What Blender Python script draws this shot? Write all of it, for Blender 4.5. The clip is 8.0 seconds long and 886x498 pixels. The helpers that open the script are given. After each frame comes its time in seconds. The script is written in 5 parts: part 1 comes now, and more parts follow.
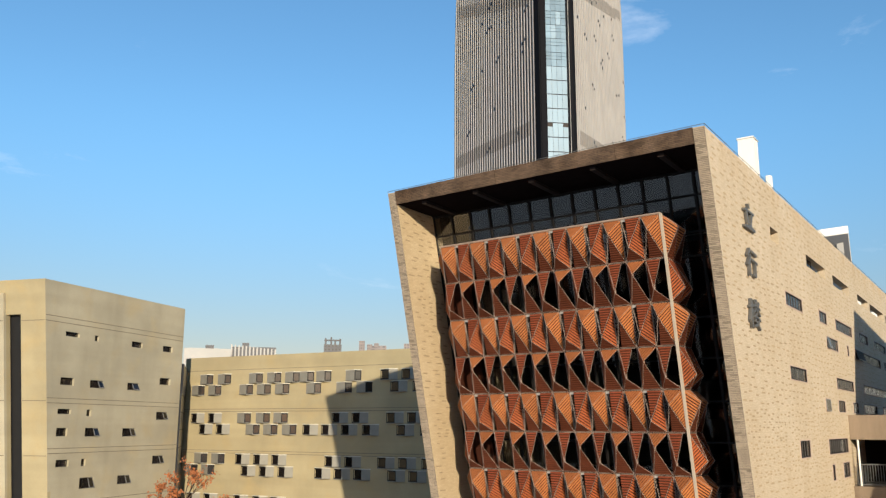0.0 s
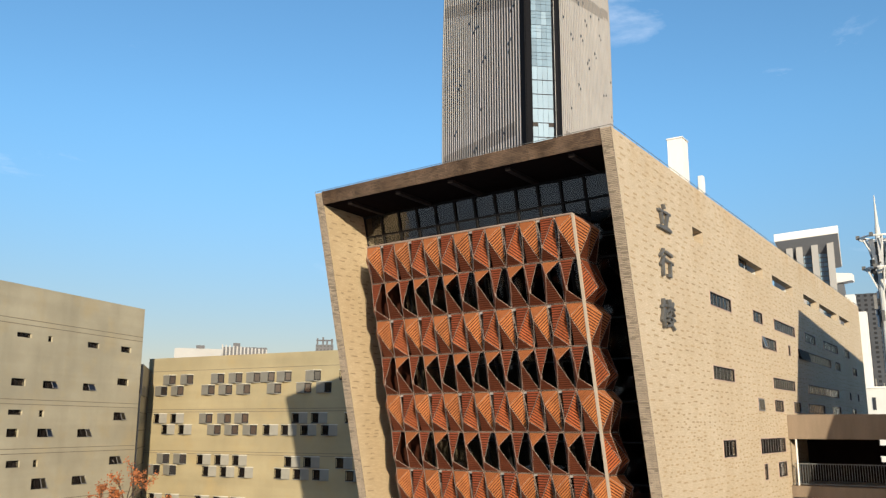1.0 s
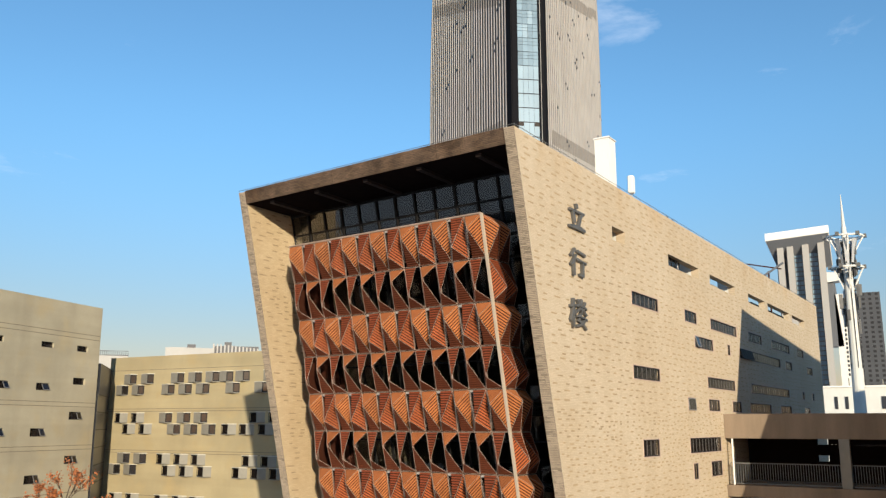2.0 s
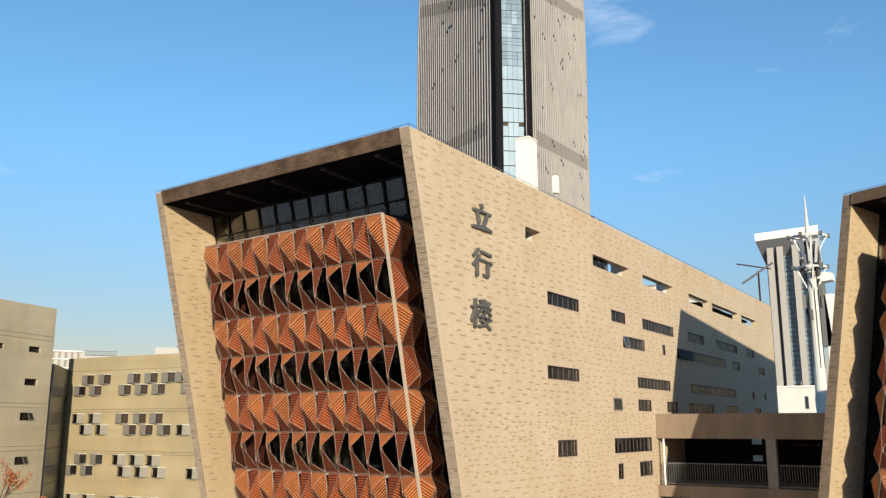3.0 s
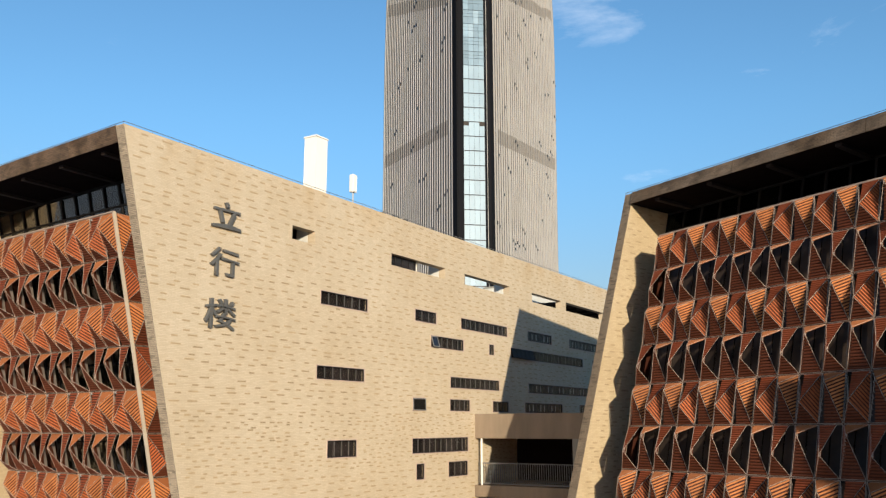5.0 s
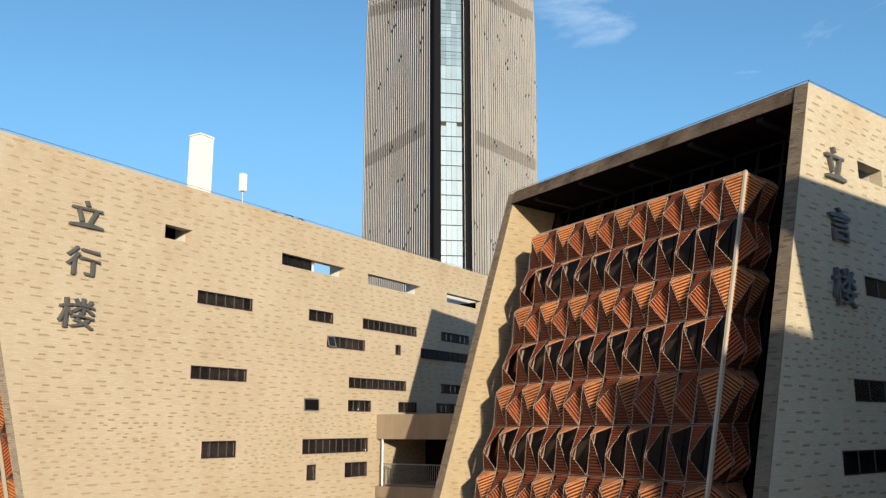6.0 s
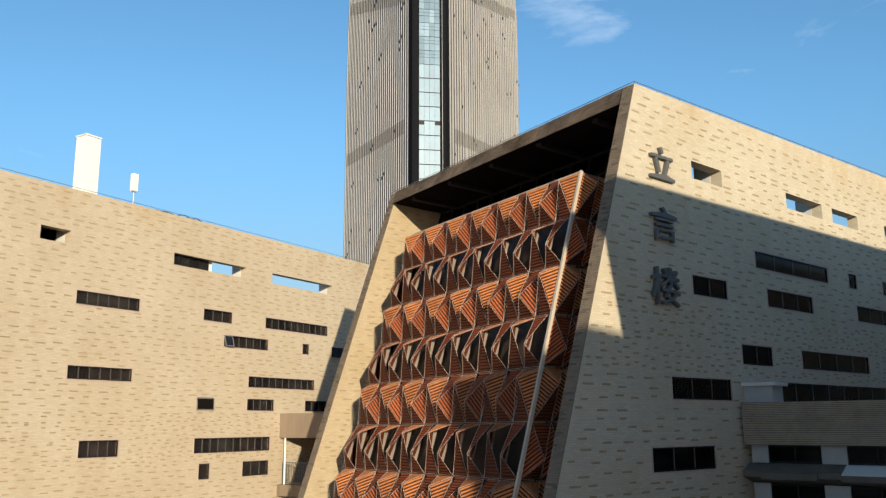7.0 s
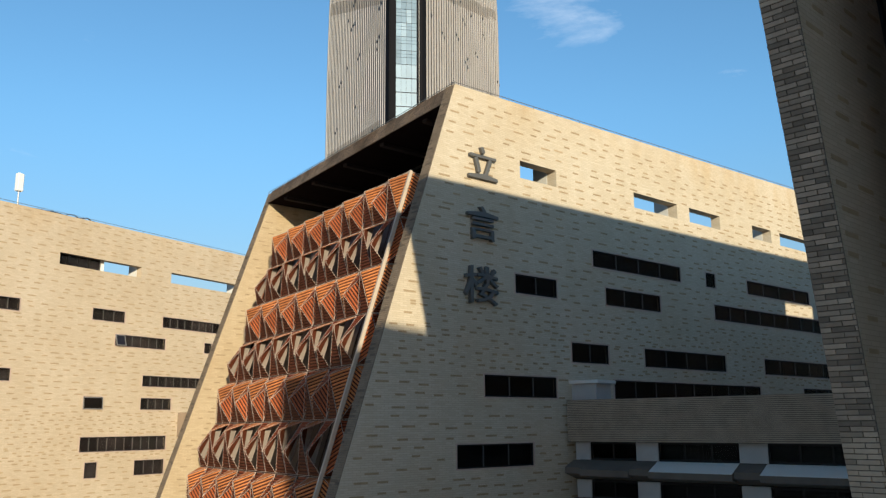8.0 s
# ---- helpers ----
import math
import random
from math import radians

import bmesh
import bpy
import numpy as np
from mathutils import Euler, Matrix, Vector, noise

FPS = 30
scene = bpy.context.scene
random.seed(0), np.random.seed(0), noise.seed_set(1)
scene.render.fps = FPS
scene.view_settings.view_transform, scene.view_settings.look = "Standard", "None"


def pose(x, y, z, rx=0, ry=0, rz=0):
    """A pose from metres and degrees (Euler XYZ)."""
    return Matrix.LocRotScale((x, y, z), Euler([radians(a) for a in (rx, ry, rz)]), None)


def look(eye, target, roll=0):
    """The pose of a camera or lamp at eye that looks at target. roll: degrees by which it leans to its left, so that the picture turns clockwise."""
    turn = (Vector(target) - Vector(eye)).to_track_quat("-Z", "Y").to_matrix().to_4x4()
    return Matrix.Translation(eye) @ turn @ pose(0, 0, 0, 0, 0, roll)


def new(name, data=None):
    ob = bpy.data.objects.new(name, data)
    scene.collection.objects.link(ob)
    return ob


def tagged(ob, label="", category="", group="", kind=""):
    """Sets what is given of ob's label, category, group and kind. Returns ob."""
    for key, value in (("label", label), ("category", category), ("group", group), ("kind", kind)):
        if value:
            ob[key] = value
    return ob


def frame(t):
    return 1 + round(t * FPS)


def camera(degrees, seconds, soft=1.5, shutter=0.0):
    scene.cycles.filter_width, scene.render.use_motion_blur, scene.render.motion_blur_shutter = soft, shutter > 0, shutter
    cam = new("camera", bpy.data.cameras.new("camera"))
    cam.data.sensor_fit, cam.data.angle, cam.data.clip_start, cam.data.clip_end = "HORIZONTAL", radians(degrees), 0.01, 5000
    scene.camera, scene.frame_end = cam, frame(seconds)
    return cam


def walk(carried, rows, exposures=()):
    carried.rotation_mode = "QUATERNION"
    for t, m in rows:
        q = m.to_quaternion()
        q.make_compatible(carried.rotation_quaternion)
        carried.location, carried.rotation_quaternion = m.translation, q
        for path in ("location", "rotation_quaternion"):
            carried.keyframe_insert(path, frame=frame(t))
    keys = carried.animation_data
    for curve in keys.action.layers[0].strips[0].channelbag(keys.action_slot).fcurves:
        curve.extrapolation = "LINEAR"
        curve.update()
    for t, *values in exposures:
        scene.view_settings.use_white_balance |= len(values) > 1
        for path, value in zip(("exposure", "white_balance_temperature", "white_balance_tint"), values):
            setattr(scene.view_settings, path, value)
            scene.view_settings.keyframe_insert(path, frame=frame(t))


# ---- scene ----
cam = camera(54.5, 8.0, soft=1.35)
PATH = [
    (0, (0.539, 1.588, 11.683), (-0.55, 3.216, 12.087), 0.2),
    (0.5, (2.186, 2.663, 11.696), (1.101, 4.294, 12.099), 0.2),
    (1, (3.96, 3.81, 11.709), (2.88, 5.445, 12.113), 0.1),
    (1.5, (5.788, 5.006, 11.721), (4.712, 6.643, 12.124), 0.1),
    (3, (11.433, 8.799, 11.765), (10.371, 10.445, 12.167), 0.0),
    (3.5, (13.84, 10.323, 11.765), (12.782, 11.971, 12.168), -0.0),
    (4, (16.566, 12.107, 11.791), (15.513, 13.759, 12.193), -0.0),
    (4.5, (19.232, 13.915, 11.799), (18.183, 15.57, 12.2), -0.1),
    (6, (27.322, 19.61, 11.798), (26.295, 21.278, 12.2), -0.1),
    (6.5, (30.194, 21.157, 11.796), (29.172, 22.829, 12.197), -0.2),
    (7, (33.227, 22.85, 11.768), (32.211, 24.526, 12.167), -0.3),
    (7.5, (36.394, 24.533, 11.708), (35.385, 26.213, 12.108), -0.3),
    (8, (39.428, 26.26, 11.625), (38.426, 27.944, 12.024), -0.4),
]
walk(cam, [(t, look(eye, target, roll)) for t, eye, target, roll in PATH], exposures=[(0.0, 0.38, 6100, 10), (4.5, 0.38, 6100, 10), (6.0, 0.38, 6100, 8), (8.0, 0.38, 6130, 7.5)])

# ---- sky and sun ----
SUN_AZ, SUN_EL = math.atan2(-0.7055, 0.7087), math.radians(11.2)
world = bpy.data.worlds.new("world")
scene.world = world
world.use_nodes = True
wn, wl = world.node_tree.nodes, world.node_tree.links
sky = wn.new("ShaderNodeTexSky")
sky.sky_type = "NISHITA"
sky.sun_disc = False
sky.sun_elevation = SUN_EL
sky.sun_rotation = math.pi / 2 - SUN_AZ
sky.air_density, sky.dust_density, sky.ozone_density = 1.0, 0.25, 3.4
wn["Background"].inputs["Strength"].default_value = 0.161


def sky_node(kind, **values):
    node = wn.new(kind)
    for key, value in values.items():
        node.inputs[key].default_value = value
    return node


way = wn.new("ShaderNodeTexCoord").outputs["Generated"]
split = wn.new("ShaderNodeSeparateXYZ")
wl.new(way, split.inputs[0])
low = wn.new("ShaderNodeMapRange")
low.interpolation_type = "SMOOTHSTEP"
for key, value in (("From Min", 0.36), ("From Max", 0.0), ("To Min", 0.0), ("To Max", 1.0)):
    low.inputs[key].default_value = value
wl.new(split.outputs["Z"], low.inputs["Value"])
haze = wn.new("ShaderNodeMix")
haze.data_type, haze.blend_type = "RGBA", "MULTIPLY"
haze.inputs["B"].default_value = (0.80, 0.455, 0.385, 1)
wl.new(low.outputs["Result"], haze.inputs["Factor"])
air = wn.new("ShaderNodeMix")
air.data_type, air.blend_type = "RGBA", "MULTIPLY"
air.inputs["Factor"].default_value = 1.0
air.inputs["B"].default_value = (0.925, 1.03, 0.965, 1)
wl.new(sky.outputs["Color"], air.inputs["A"])
wl.new(air.outputs["Result"], haze.inputs["A"])
# thin high cloud
bent = sky_node("ShaderNodeVectorMath")
bent.operation = "MULTIPLY"
bent.inputs[1].default_value = (2.2, 1.3, 5.5)
wl.new(way, bent.inputs[0])
wisp = sky_node("ShaderNodeTexNoise", Scale=2.6, Detail=9.0, Roughness=0.62, Distortion=0.5)
wl.new(bent.outputs["Vector"], wisp.inputs["Vector"])
thin = wn.new("ShaderNodeMapRange")
for key, value in (("From Min", 0.64), ("From Max", 0.88), ("To Min", 0.0), ("To Max", 0.42)):
    thin.inputs[key].default_value = value
away = sky_node("ShaderNodeVectorMath")
away.operation = "SUBTRACT"
away.inputs[1].default_value = (-0.33, 0.828, 0.447)
wl.new(way, away.inputs[0])
flat = sky_node("ShaderNodeVectorMath")
flat.operation = "MULTIPLY"
flat.inputs[1].default_value = (1.0, 1.0, 2.6)
wl.new(away.outputs["Vector"], flat.inputs[0])
span = sky_node("ShaderNodeVectorMath")
span.operation = "LENGTH"
wl.new(flat.outputs["Vector"], span.inputs[0])
patch = wn.new("ShaderNodeMapRange")
patch.interpolation_type = "SMOOTHSTEP"
for key, value in (("From Min", 0.13), ("From Max", 0.0), ("To Min", 0.0), ("To Max", 0.27)):
    patch.inputs[key].default_value = value
wl.new(span.outputs["Value"], patch.inputs["Value"])
both = wn.new("ShaderNodeMath")
both.operation = "ADD"
wl.new(wisp.outputs["Fac"], both.inputs[0])
wl.new(patch.outputs["Result"], both.inputs[1])
wl.new(both.outputs["Value"], thin.inputs["Value"])
cloud = wn.new("ShaderNodeMix")
cloud.data_type = "RGBA"
cloud.inputs["B"].default_value = (5.2, 5.4, 5.7, 1)
wl.new(thin.outputs["Result"], cloud.inputs["Factor"])
wl.new(haze.outputs["Result"], cloud.inputs["A"])
wl.new(cloud.outputs["Result"], wn["Background"].inputs["Color"])
sun_data = bpy.data.lights.new("sun", "SUN")
sun_data.energy = 4.7
sun_data.angle = math.radians(0.55)
sun_data.color = (1.0, 0.86, 0.61)
sun = new("sun", sun_data)
sun.matrix_world = look((60, -60, 40), (60 - 0.7087, -60 + 0.7055, 40 - 0.1973))


# ---- helpers for shapes ----
def mesh_of(name, bm, *materials):
    me = bpy.data.meshes.new(name)
    bm.normal_update()
    bm.to_mesh(me)
    bm.free()
    for m in materials:
        me.materials.append(m)
    return me


def part(name, bm, material, parent, label=""):
    ms = material if isinstance(material, (list, tuple)) else [material]
    ob = new(name, mesh_of(name, bm, *ms))
    ob.parent = parent
    if label:
        ob["label"] = label
    return ob


def thing(name, at, label, category, group="", kind=""):
    ob = new(name)
    ob.empty_display_size = 0.2
    ob.location = at
    return tagged(ob, label, category, group, kind)


def solid(name, bm, material, label, category, group="", kind=""):
    ms = material if isinstance(material, (list, tuple)) else [material]
    return tagged(new(name, mesh_of(name, bm, *ms)), label, category, group, kind)


def hexa(bm, low, high, mat=0):
    """A block from four low corners and four high ones, both counter-clockwise from above."""
    v = [bm.verts.new(p) for p in (*low, *high)]
    a, b, c = v[1].co - v[0].co, v[3].co - v[0].co, v[4].co - v[0].co
    turned = a.cross(b).dot(c) < 0
    for q in ((3, 2, 1, 0), (4, 5, 6, 7), (0, 1, 5, 4), (1, 2, 6, 5), (2, 3, 7, 6), (3, 0, 4, 7)):
        bm.faces.new([v[k] for k in (q[::-1] if turned else q)]).material_index = mat
    return v


def box(bm, c, size, ax=None, mat=0):
    """A block round c; ax: its three axes as unit vectors."""
    a = ax or (Vector((1, 0, 0)), Vector((0, 1, 0)), Vector((0, 0, 1)))
    c, (x, y, z) = Vector(c), size
    pts = [c + a[0] * (i * x / 2) + a[1] * (j * y / 2) + a[2] * (k * z / 2) for k in (-1, 1) for i, j in ((-1, -1), (1, -1), (1, 1), (-1, 1))]
    return hexa(bm, pts[:4], pts[4:], mat)


def beam(bm, p, q, w, h=None, up=None, mat=0):
    """A straight bar from p to q."""
    p, q = Vector(p), Vector(q)
    d = (q - p).normalized()
    u = Vector(up) if up else (Vector((0, 0, 1)) if abs(d.z) < 0.9 else Vector((1, 0, 0)))
    s = d.cross(u).normalized()
    u = s.cross(d).normalized()
    box(bm, (p + q) / 2, ((q - p).length, w, h or w), (d, s, u), mat)


def tube(bm, p, q, r0, r1=None, n=10, mat=0):
    p, q = Vector(p), Vector(q)
    r1 = r0 if r1 is None else r1
    d = (q - p).normalized()
    s = d.cross(Vector((0, 0, 1)) if abs(d.z) < 0.9 else Vector((1, 0, 0))).normalized()
    u = s.cross(d)
    ring = [[bm.verts.new(c + (s * math.cos(a) + u * math.sin(a)) * r) for a in (2 * math.pi * k / n for k in range(n))] for c, r in ((p, r0), (q, r1))]
    for k in range(n):
        bm.faces.new((ring[0][k], ring[0][(k + 1) % n], ring[1][(k + 1) % n], ring[1][k])).material_index = mat
    bm.faces.new(ring[0][::-1]).material_index = mat
    bm.faces.new(ring[1]).material_index = mat


def grid_wall(P, D, N, thick, z0, z1, lo, hi, holes):
    """A wall along D from P with its outer face towards N: lo(z) and hi(z) are its ends, holes its openings (s0, s1, z0, z1)."""
    P, D, N = Vector(P), Vector(D), Vector(N)
    ss = sorted({v for h in holes for v in h[:2]})
    zs = sorted({z0, z1, *(v for h in holes for v in h[2:])})
    ss = [None, *ss, None]

    def s_at(i, z):
        if i == 0:
            return lo(z)
        if i == len(ss) - 1:
            return hi(z)
        return min(max(ss[i], lo(z)), hi(z))

    def full(i, j):
        if not (0 <= i < len(ss) - 1 and 0 <= j < len(zs) - 1):
            return False
        zc = (zs[j] + zs[j + 1]) / 2
        if s_at(i + 1, zc) - s_at(i, zc) < 1e-4:
            return False
        sc = (s_at(i, zc) + s_at(i + 1, zc)) / 2
        return not any(h[0] < sc < h[1] and h[2] < zc < h[3] for h in holes)

    bm, made = bmesh.new(), {}

    def vert(i, j, k):
        if (i, j, k) not in made:
            p = P + D * s_at(i, zs[j]) - N * (thick * k)
            made[i, j, k] = bm.verts.new((p.x, p.y, zs[j]))
        return made[i, j, k]

    def face(*keys):
        bm.faces.new([vert(*k) for k in keys])

    for i in range(len(ss) - 1):
        for j in range(len(zs) - 1):
            if not full(i, j):
                continue
            face((i, j, 0), (i + 1, j, 0), (i + 1, j + 1, 0), (i, j + 1, 0))
            face((i, j, 1), (i, j + 1, 1), (i + 1, j + 1, 1), (i + 1, j, 1))
            if not full(i - 1, j):
                face((i, j, 0), (i, j + 1, 0), (i, j + 1, 1), (i, j, 1))
            if not full(i + 1, j):
                face((i + 1, j, 0), (i + 1, j, 1), (i + 1, j + 1, 1), (i + 1, j + 1, 0))
            if not full(i, j - 1):
                face((i, j, 0), (i, j, 1), (i + 1, j, 1), (i + 1, j, 0))
            if not full(i, j + 1):
                face((i, j + 1, 0), (i + 1, j + 1, 0), (i + 1, j + 1, 1), (i, j + 1, 1))
    bmesh.ops.recalc_face_normals(bm, faces=bm.faces)
    return bm


# ---- materials ----
def material(name):
    m = bpy.data.materials.new(name)
    m.use_nodes = True
    return m, m.node_tree.nodes, m.node_tree.links, m.node_tree.nodes["Principled BSDF"]


def mixed(n, l, a, b, fac, blend="MIX"):
    node = n.new("ShaderNodeMix")
    node.data_type, node.blend_type = "RGBA", blend
    for socket, value in ((node.inputs["Factor"], fac), (node.inputs["A"], a), (node.inputs["B"], b)):
        if isinstance(value, (int, float, tuple)):
            socket.default_value = value
        else:
            l.new(value, socket)
    return node.outputs["Result"]


def ramp(n, l, source, stops):
    node = n.new("ShaderNodeValToRGB")
    while len(node.color_ramp.elements) < len(stops):
        node.color_ramp.elements.new(0.5)
    for e, (p, c) in zip(node.color_ramp.elements, stops):
        e.position, e.color = p, c if isinstance(c, tuple) else (c, c, c, 1)
    l.new(source, node.inputs["Fac"])
    return node.outputs["Color"]


def noise_tex(n, l, scale, detail=4.0, vector=None, rough=0.55):
    node = n.new("ShaderNodeTexNoise")
    node.inputs["Scale"].default_value, node.inputs["Detail"].default_value = scale, detail
    node.inputs["Roughness"].default_value = rough
    if vector is None:
        vector = n.new("ShaderNodeNewGeometry").outputs["Position"]
    l.new(vector, node.inputs["Vector"])
    return node.outputs["Fac"]


def bumped(n, l, bsdf, height, strength, distance=0.02):
    node = n.new("ShaderNodeBump")
    node.inputs["Strength"].default_value, node.inputs["Distance"].default_value = strength, distance
    l.new(height, node.inputs["Height"])
    l.new(node.outputs["Normal"], bsdf.inputs["Normal"])


def stretched(n, l, sx, sy, sz):
    g, m = n.new("ShaderNodeNewGeometry"), n.new("ShaderNodeVectorMath")
    m.operation = "MULTIPLY"
    m.inputs[1].default_value = (sx, sy, sz)
    l.new(g.outputs["Position"], m.inputs[0])
    return m.outputs["Vector"]


def plain(name, colour, rough=0.6, metal=0.0, vary=0.18, scale=1.5, fine=14.0, bump=0.15, streak=False, per_object=0.0, gloss=0.35, islands=False):
    """A painted, cast or rolled surface: two scales of mottling, fine relief, and rain streaks where asked."""
    m, n, l, b = material(name)
    dark = tuple(c * (1 - vary) for c in colour[:3]) + (1,)
    light = tuple(min(1, c * (1 + vary * 0.7)) for c in colour[:3]) + (1,)
    vec = stretched(n, l, 1, 1, 0.18) if streak else None
    big, small = noise_tex(n, l, scale, 5, vec), noise_tex(n, l, fine, 3)
    col = mixed(n, l, dark, light, ramp(n, l, big, ((0.32, 0.0), (0.68, 1.0))))
    col = mixed(n, l, col, mixed(n, l, dark, light, small), 0.35)
    if per_object:
        info = n.new("ShaderNodeObjectInfo")
        col = mixed(n, l, col, ramp(n, l, info.outputs["Random"], ((0.0, 1 - per_object), (1.0, 1.0))), 1.0, "MULTIPLY")
    if islands:
        rnd = n.new("ShaderNodeNewGeometry").outputs["Random Per Island"]
        col = mixed(n, l, col, ramp(n, l, rnd, ((0.0, 0.55), (0.1, 0.65), (0.15, 0.84), (1.0, 1.0))), 1.0, "MULTIPLY")
    l.new(col, b.inputs["Base Color"])
    b.inputs["Roughness"].default_value, b.inputs["Metallic"].default_value = rough, metal
    b.inputs["Specular IOR Level"].default_value = gloss
    if bump:
        bumped(n, l, b, small, bump)
    return m


def brick_wall(name, D, c1, c2, mortar, length=0.34, course=0.08, stain=0.9, patch=0.22):
    """Long thin facing bricks laid along D."""
    m, n, l, b = material(name)
    geo = n.new("ShaderNodeNewGeometry")
    dot, sep, comb = n.new("ShaderNodeVectorMath"), n.new("ShaderNodeSeparateXYZ"), n.new("ShaderNodeCombineXYZ")
    dot.operation = "DOT_PRODUCT"
    dot.inputs[1].default_value = tuple(D)
    l.new(geo.outputs["Position"], dot.inputs[0])
    l.new(geo.outputs["Position"], sep.inputs[0])
    l.new(dot.outputs["Value"], comb.inputs["X"])
    l.new(sep.outputs["Z"], comb.inputs["Y"])
    t = n.new("ShaderNodeTexBrick")
    t.offset = 0.5
    for key, value in (("Scale", 1.0), ("Mortar Size", 0.007), ("Mortar Smooth", 0.2), ("Bias", -0.2), ("Brick Width", length), ("Row Height", course)):
        t.inputs[key].default_value = value
    t.inputs["Color1"].default_value, t.inputs["Color2"].default_value, t.inputs["Mortar"].default_value = c1, c2, mortar
    l.new(comb.outputs["Vector"], t.inputs["Vector"])
    big = ramp(n, l, noise_tex(n, l, patch, 6), ((0.3, (stain, stain * 0.965, stain * 0.91, 1)), (0.7, (1.0, 1.0, 1.0, 1))))
    col = mixed(n, l, t.outputs["Color"], big, 1.0, "MULTIPLY")
    rain = ramp(n, l, noise_tex(n, l, 1.1, 5, stretched(n, l, 1, 1, 0.12)), ((0.36, (0.88, 0.85, 0.8, 1)), (0.6, (1.0, 1.0, 1.0, 1))))
    col = mixed(n, l, col, rain, 0.35, "MULTIPLY")
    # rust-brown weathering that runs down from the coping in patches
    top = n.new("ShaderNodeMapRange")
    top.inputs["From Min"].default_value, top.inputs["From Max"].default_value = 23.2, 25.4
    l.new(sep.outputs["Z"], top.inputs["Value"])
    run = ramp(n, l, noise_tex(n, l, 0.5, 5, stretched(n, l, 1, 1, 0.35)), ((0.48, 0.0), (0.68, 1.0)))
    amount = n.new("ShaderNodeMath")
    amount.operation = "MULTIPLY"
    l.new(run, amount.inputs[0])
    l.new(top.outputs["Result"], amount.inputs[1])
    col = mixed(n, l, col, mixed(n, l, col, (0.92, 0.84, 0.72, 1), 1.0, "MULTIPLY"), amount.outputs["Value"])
    l.new(col, b.inputs["Base Color"])
    b.inputs["Roughness"].default_value = 0.85
    b.inputs["Specular IOR Level"].default_value = 0.25
    bumped(n, l, b, t.outputs["Fac"], 0.35, -0.008)
    return m


def render_coat(name, colour):
    """Old painted render: cloudy repairs, rain streaks and fine grit."""
    m, n, l, b = material(name)
    mul = lambda k: tuple(c * k for c in colour[:3]) + (1,)
    col = mixed(n, l, mul(0.86), mul(1.08), ramp(n, l, noise_tex(n, l, 0.16, 6), ((0.34, 0.0), (0.66, 1.0))))
    warm = (colour[0] * 1.05, colour[1] * 0.95, colour[2] * 0.78, 1)
    col = mixed(n, l, col, warm, ramp(n, l, noise_tex(n, l, 0.35, 3), ((0.52, 0.0), (0.72, 0.55))))
    streak = ramp(n, l, noise_tex(n, l, 0.45, 3, stretched(n, l, 1, 1, 0.12)), ((0.3, 0.86), (0.5, 1.0)))
    col = mixed(n, l, col, streak, 0.5, "MULTIPLY")
    band = ramp(n, l, noise_tex(n, l, 0.5, 2, stretched(n, l, 0.05, 0.05, 1.3)), ((0.4, 0.93), (0.6, 1.03)))
    col = mixed(n, l, col, band, 0.8, "MULTIPLY")
    grit = noise_tex(n, l, 9.0, 4)
    col = mixed(n, l, col, ramp(n, l, grit, ((0.25, 0.9), (0.75, 1.05))), 0.6, "MULTIPLY")
    l.new(col, b.inputs["Base Color"])
    b.inputs["Roughness"].default_value, b.inputs["Specular IOR Level"].default_value = 0.9, 0.2
    bumped(n, l, b, grit, 0.2, 0.02)
    return m


def glass(name, tint=(0.34, 0.38, 0.41, 1), rough=0.03, ior=1.28, wavy=0.0):
    m, n, l, b = material(name)
    b.inputs["Base Color"].default_value = tint
    b.inputs["Roughness"].default_value = rough
    b.inputs["Transmission Weight"].default_value = 1.0
    b.inputs["IOR"].default_value = ior
    if wavy:
        bumped(n, l, b, noise_tex(n, l, 0.9, 3), wavy * 10, 0.05)
    return m


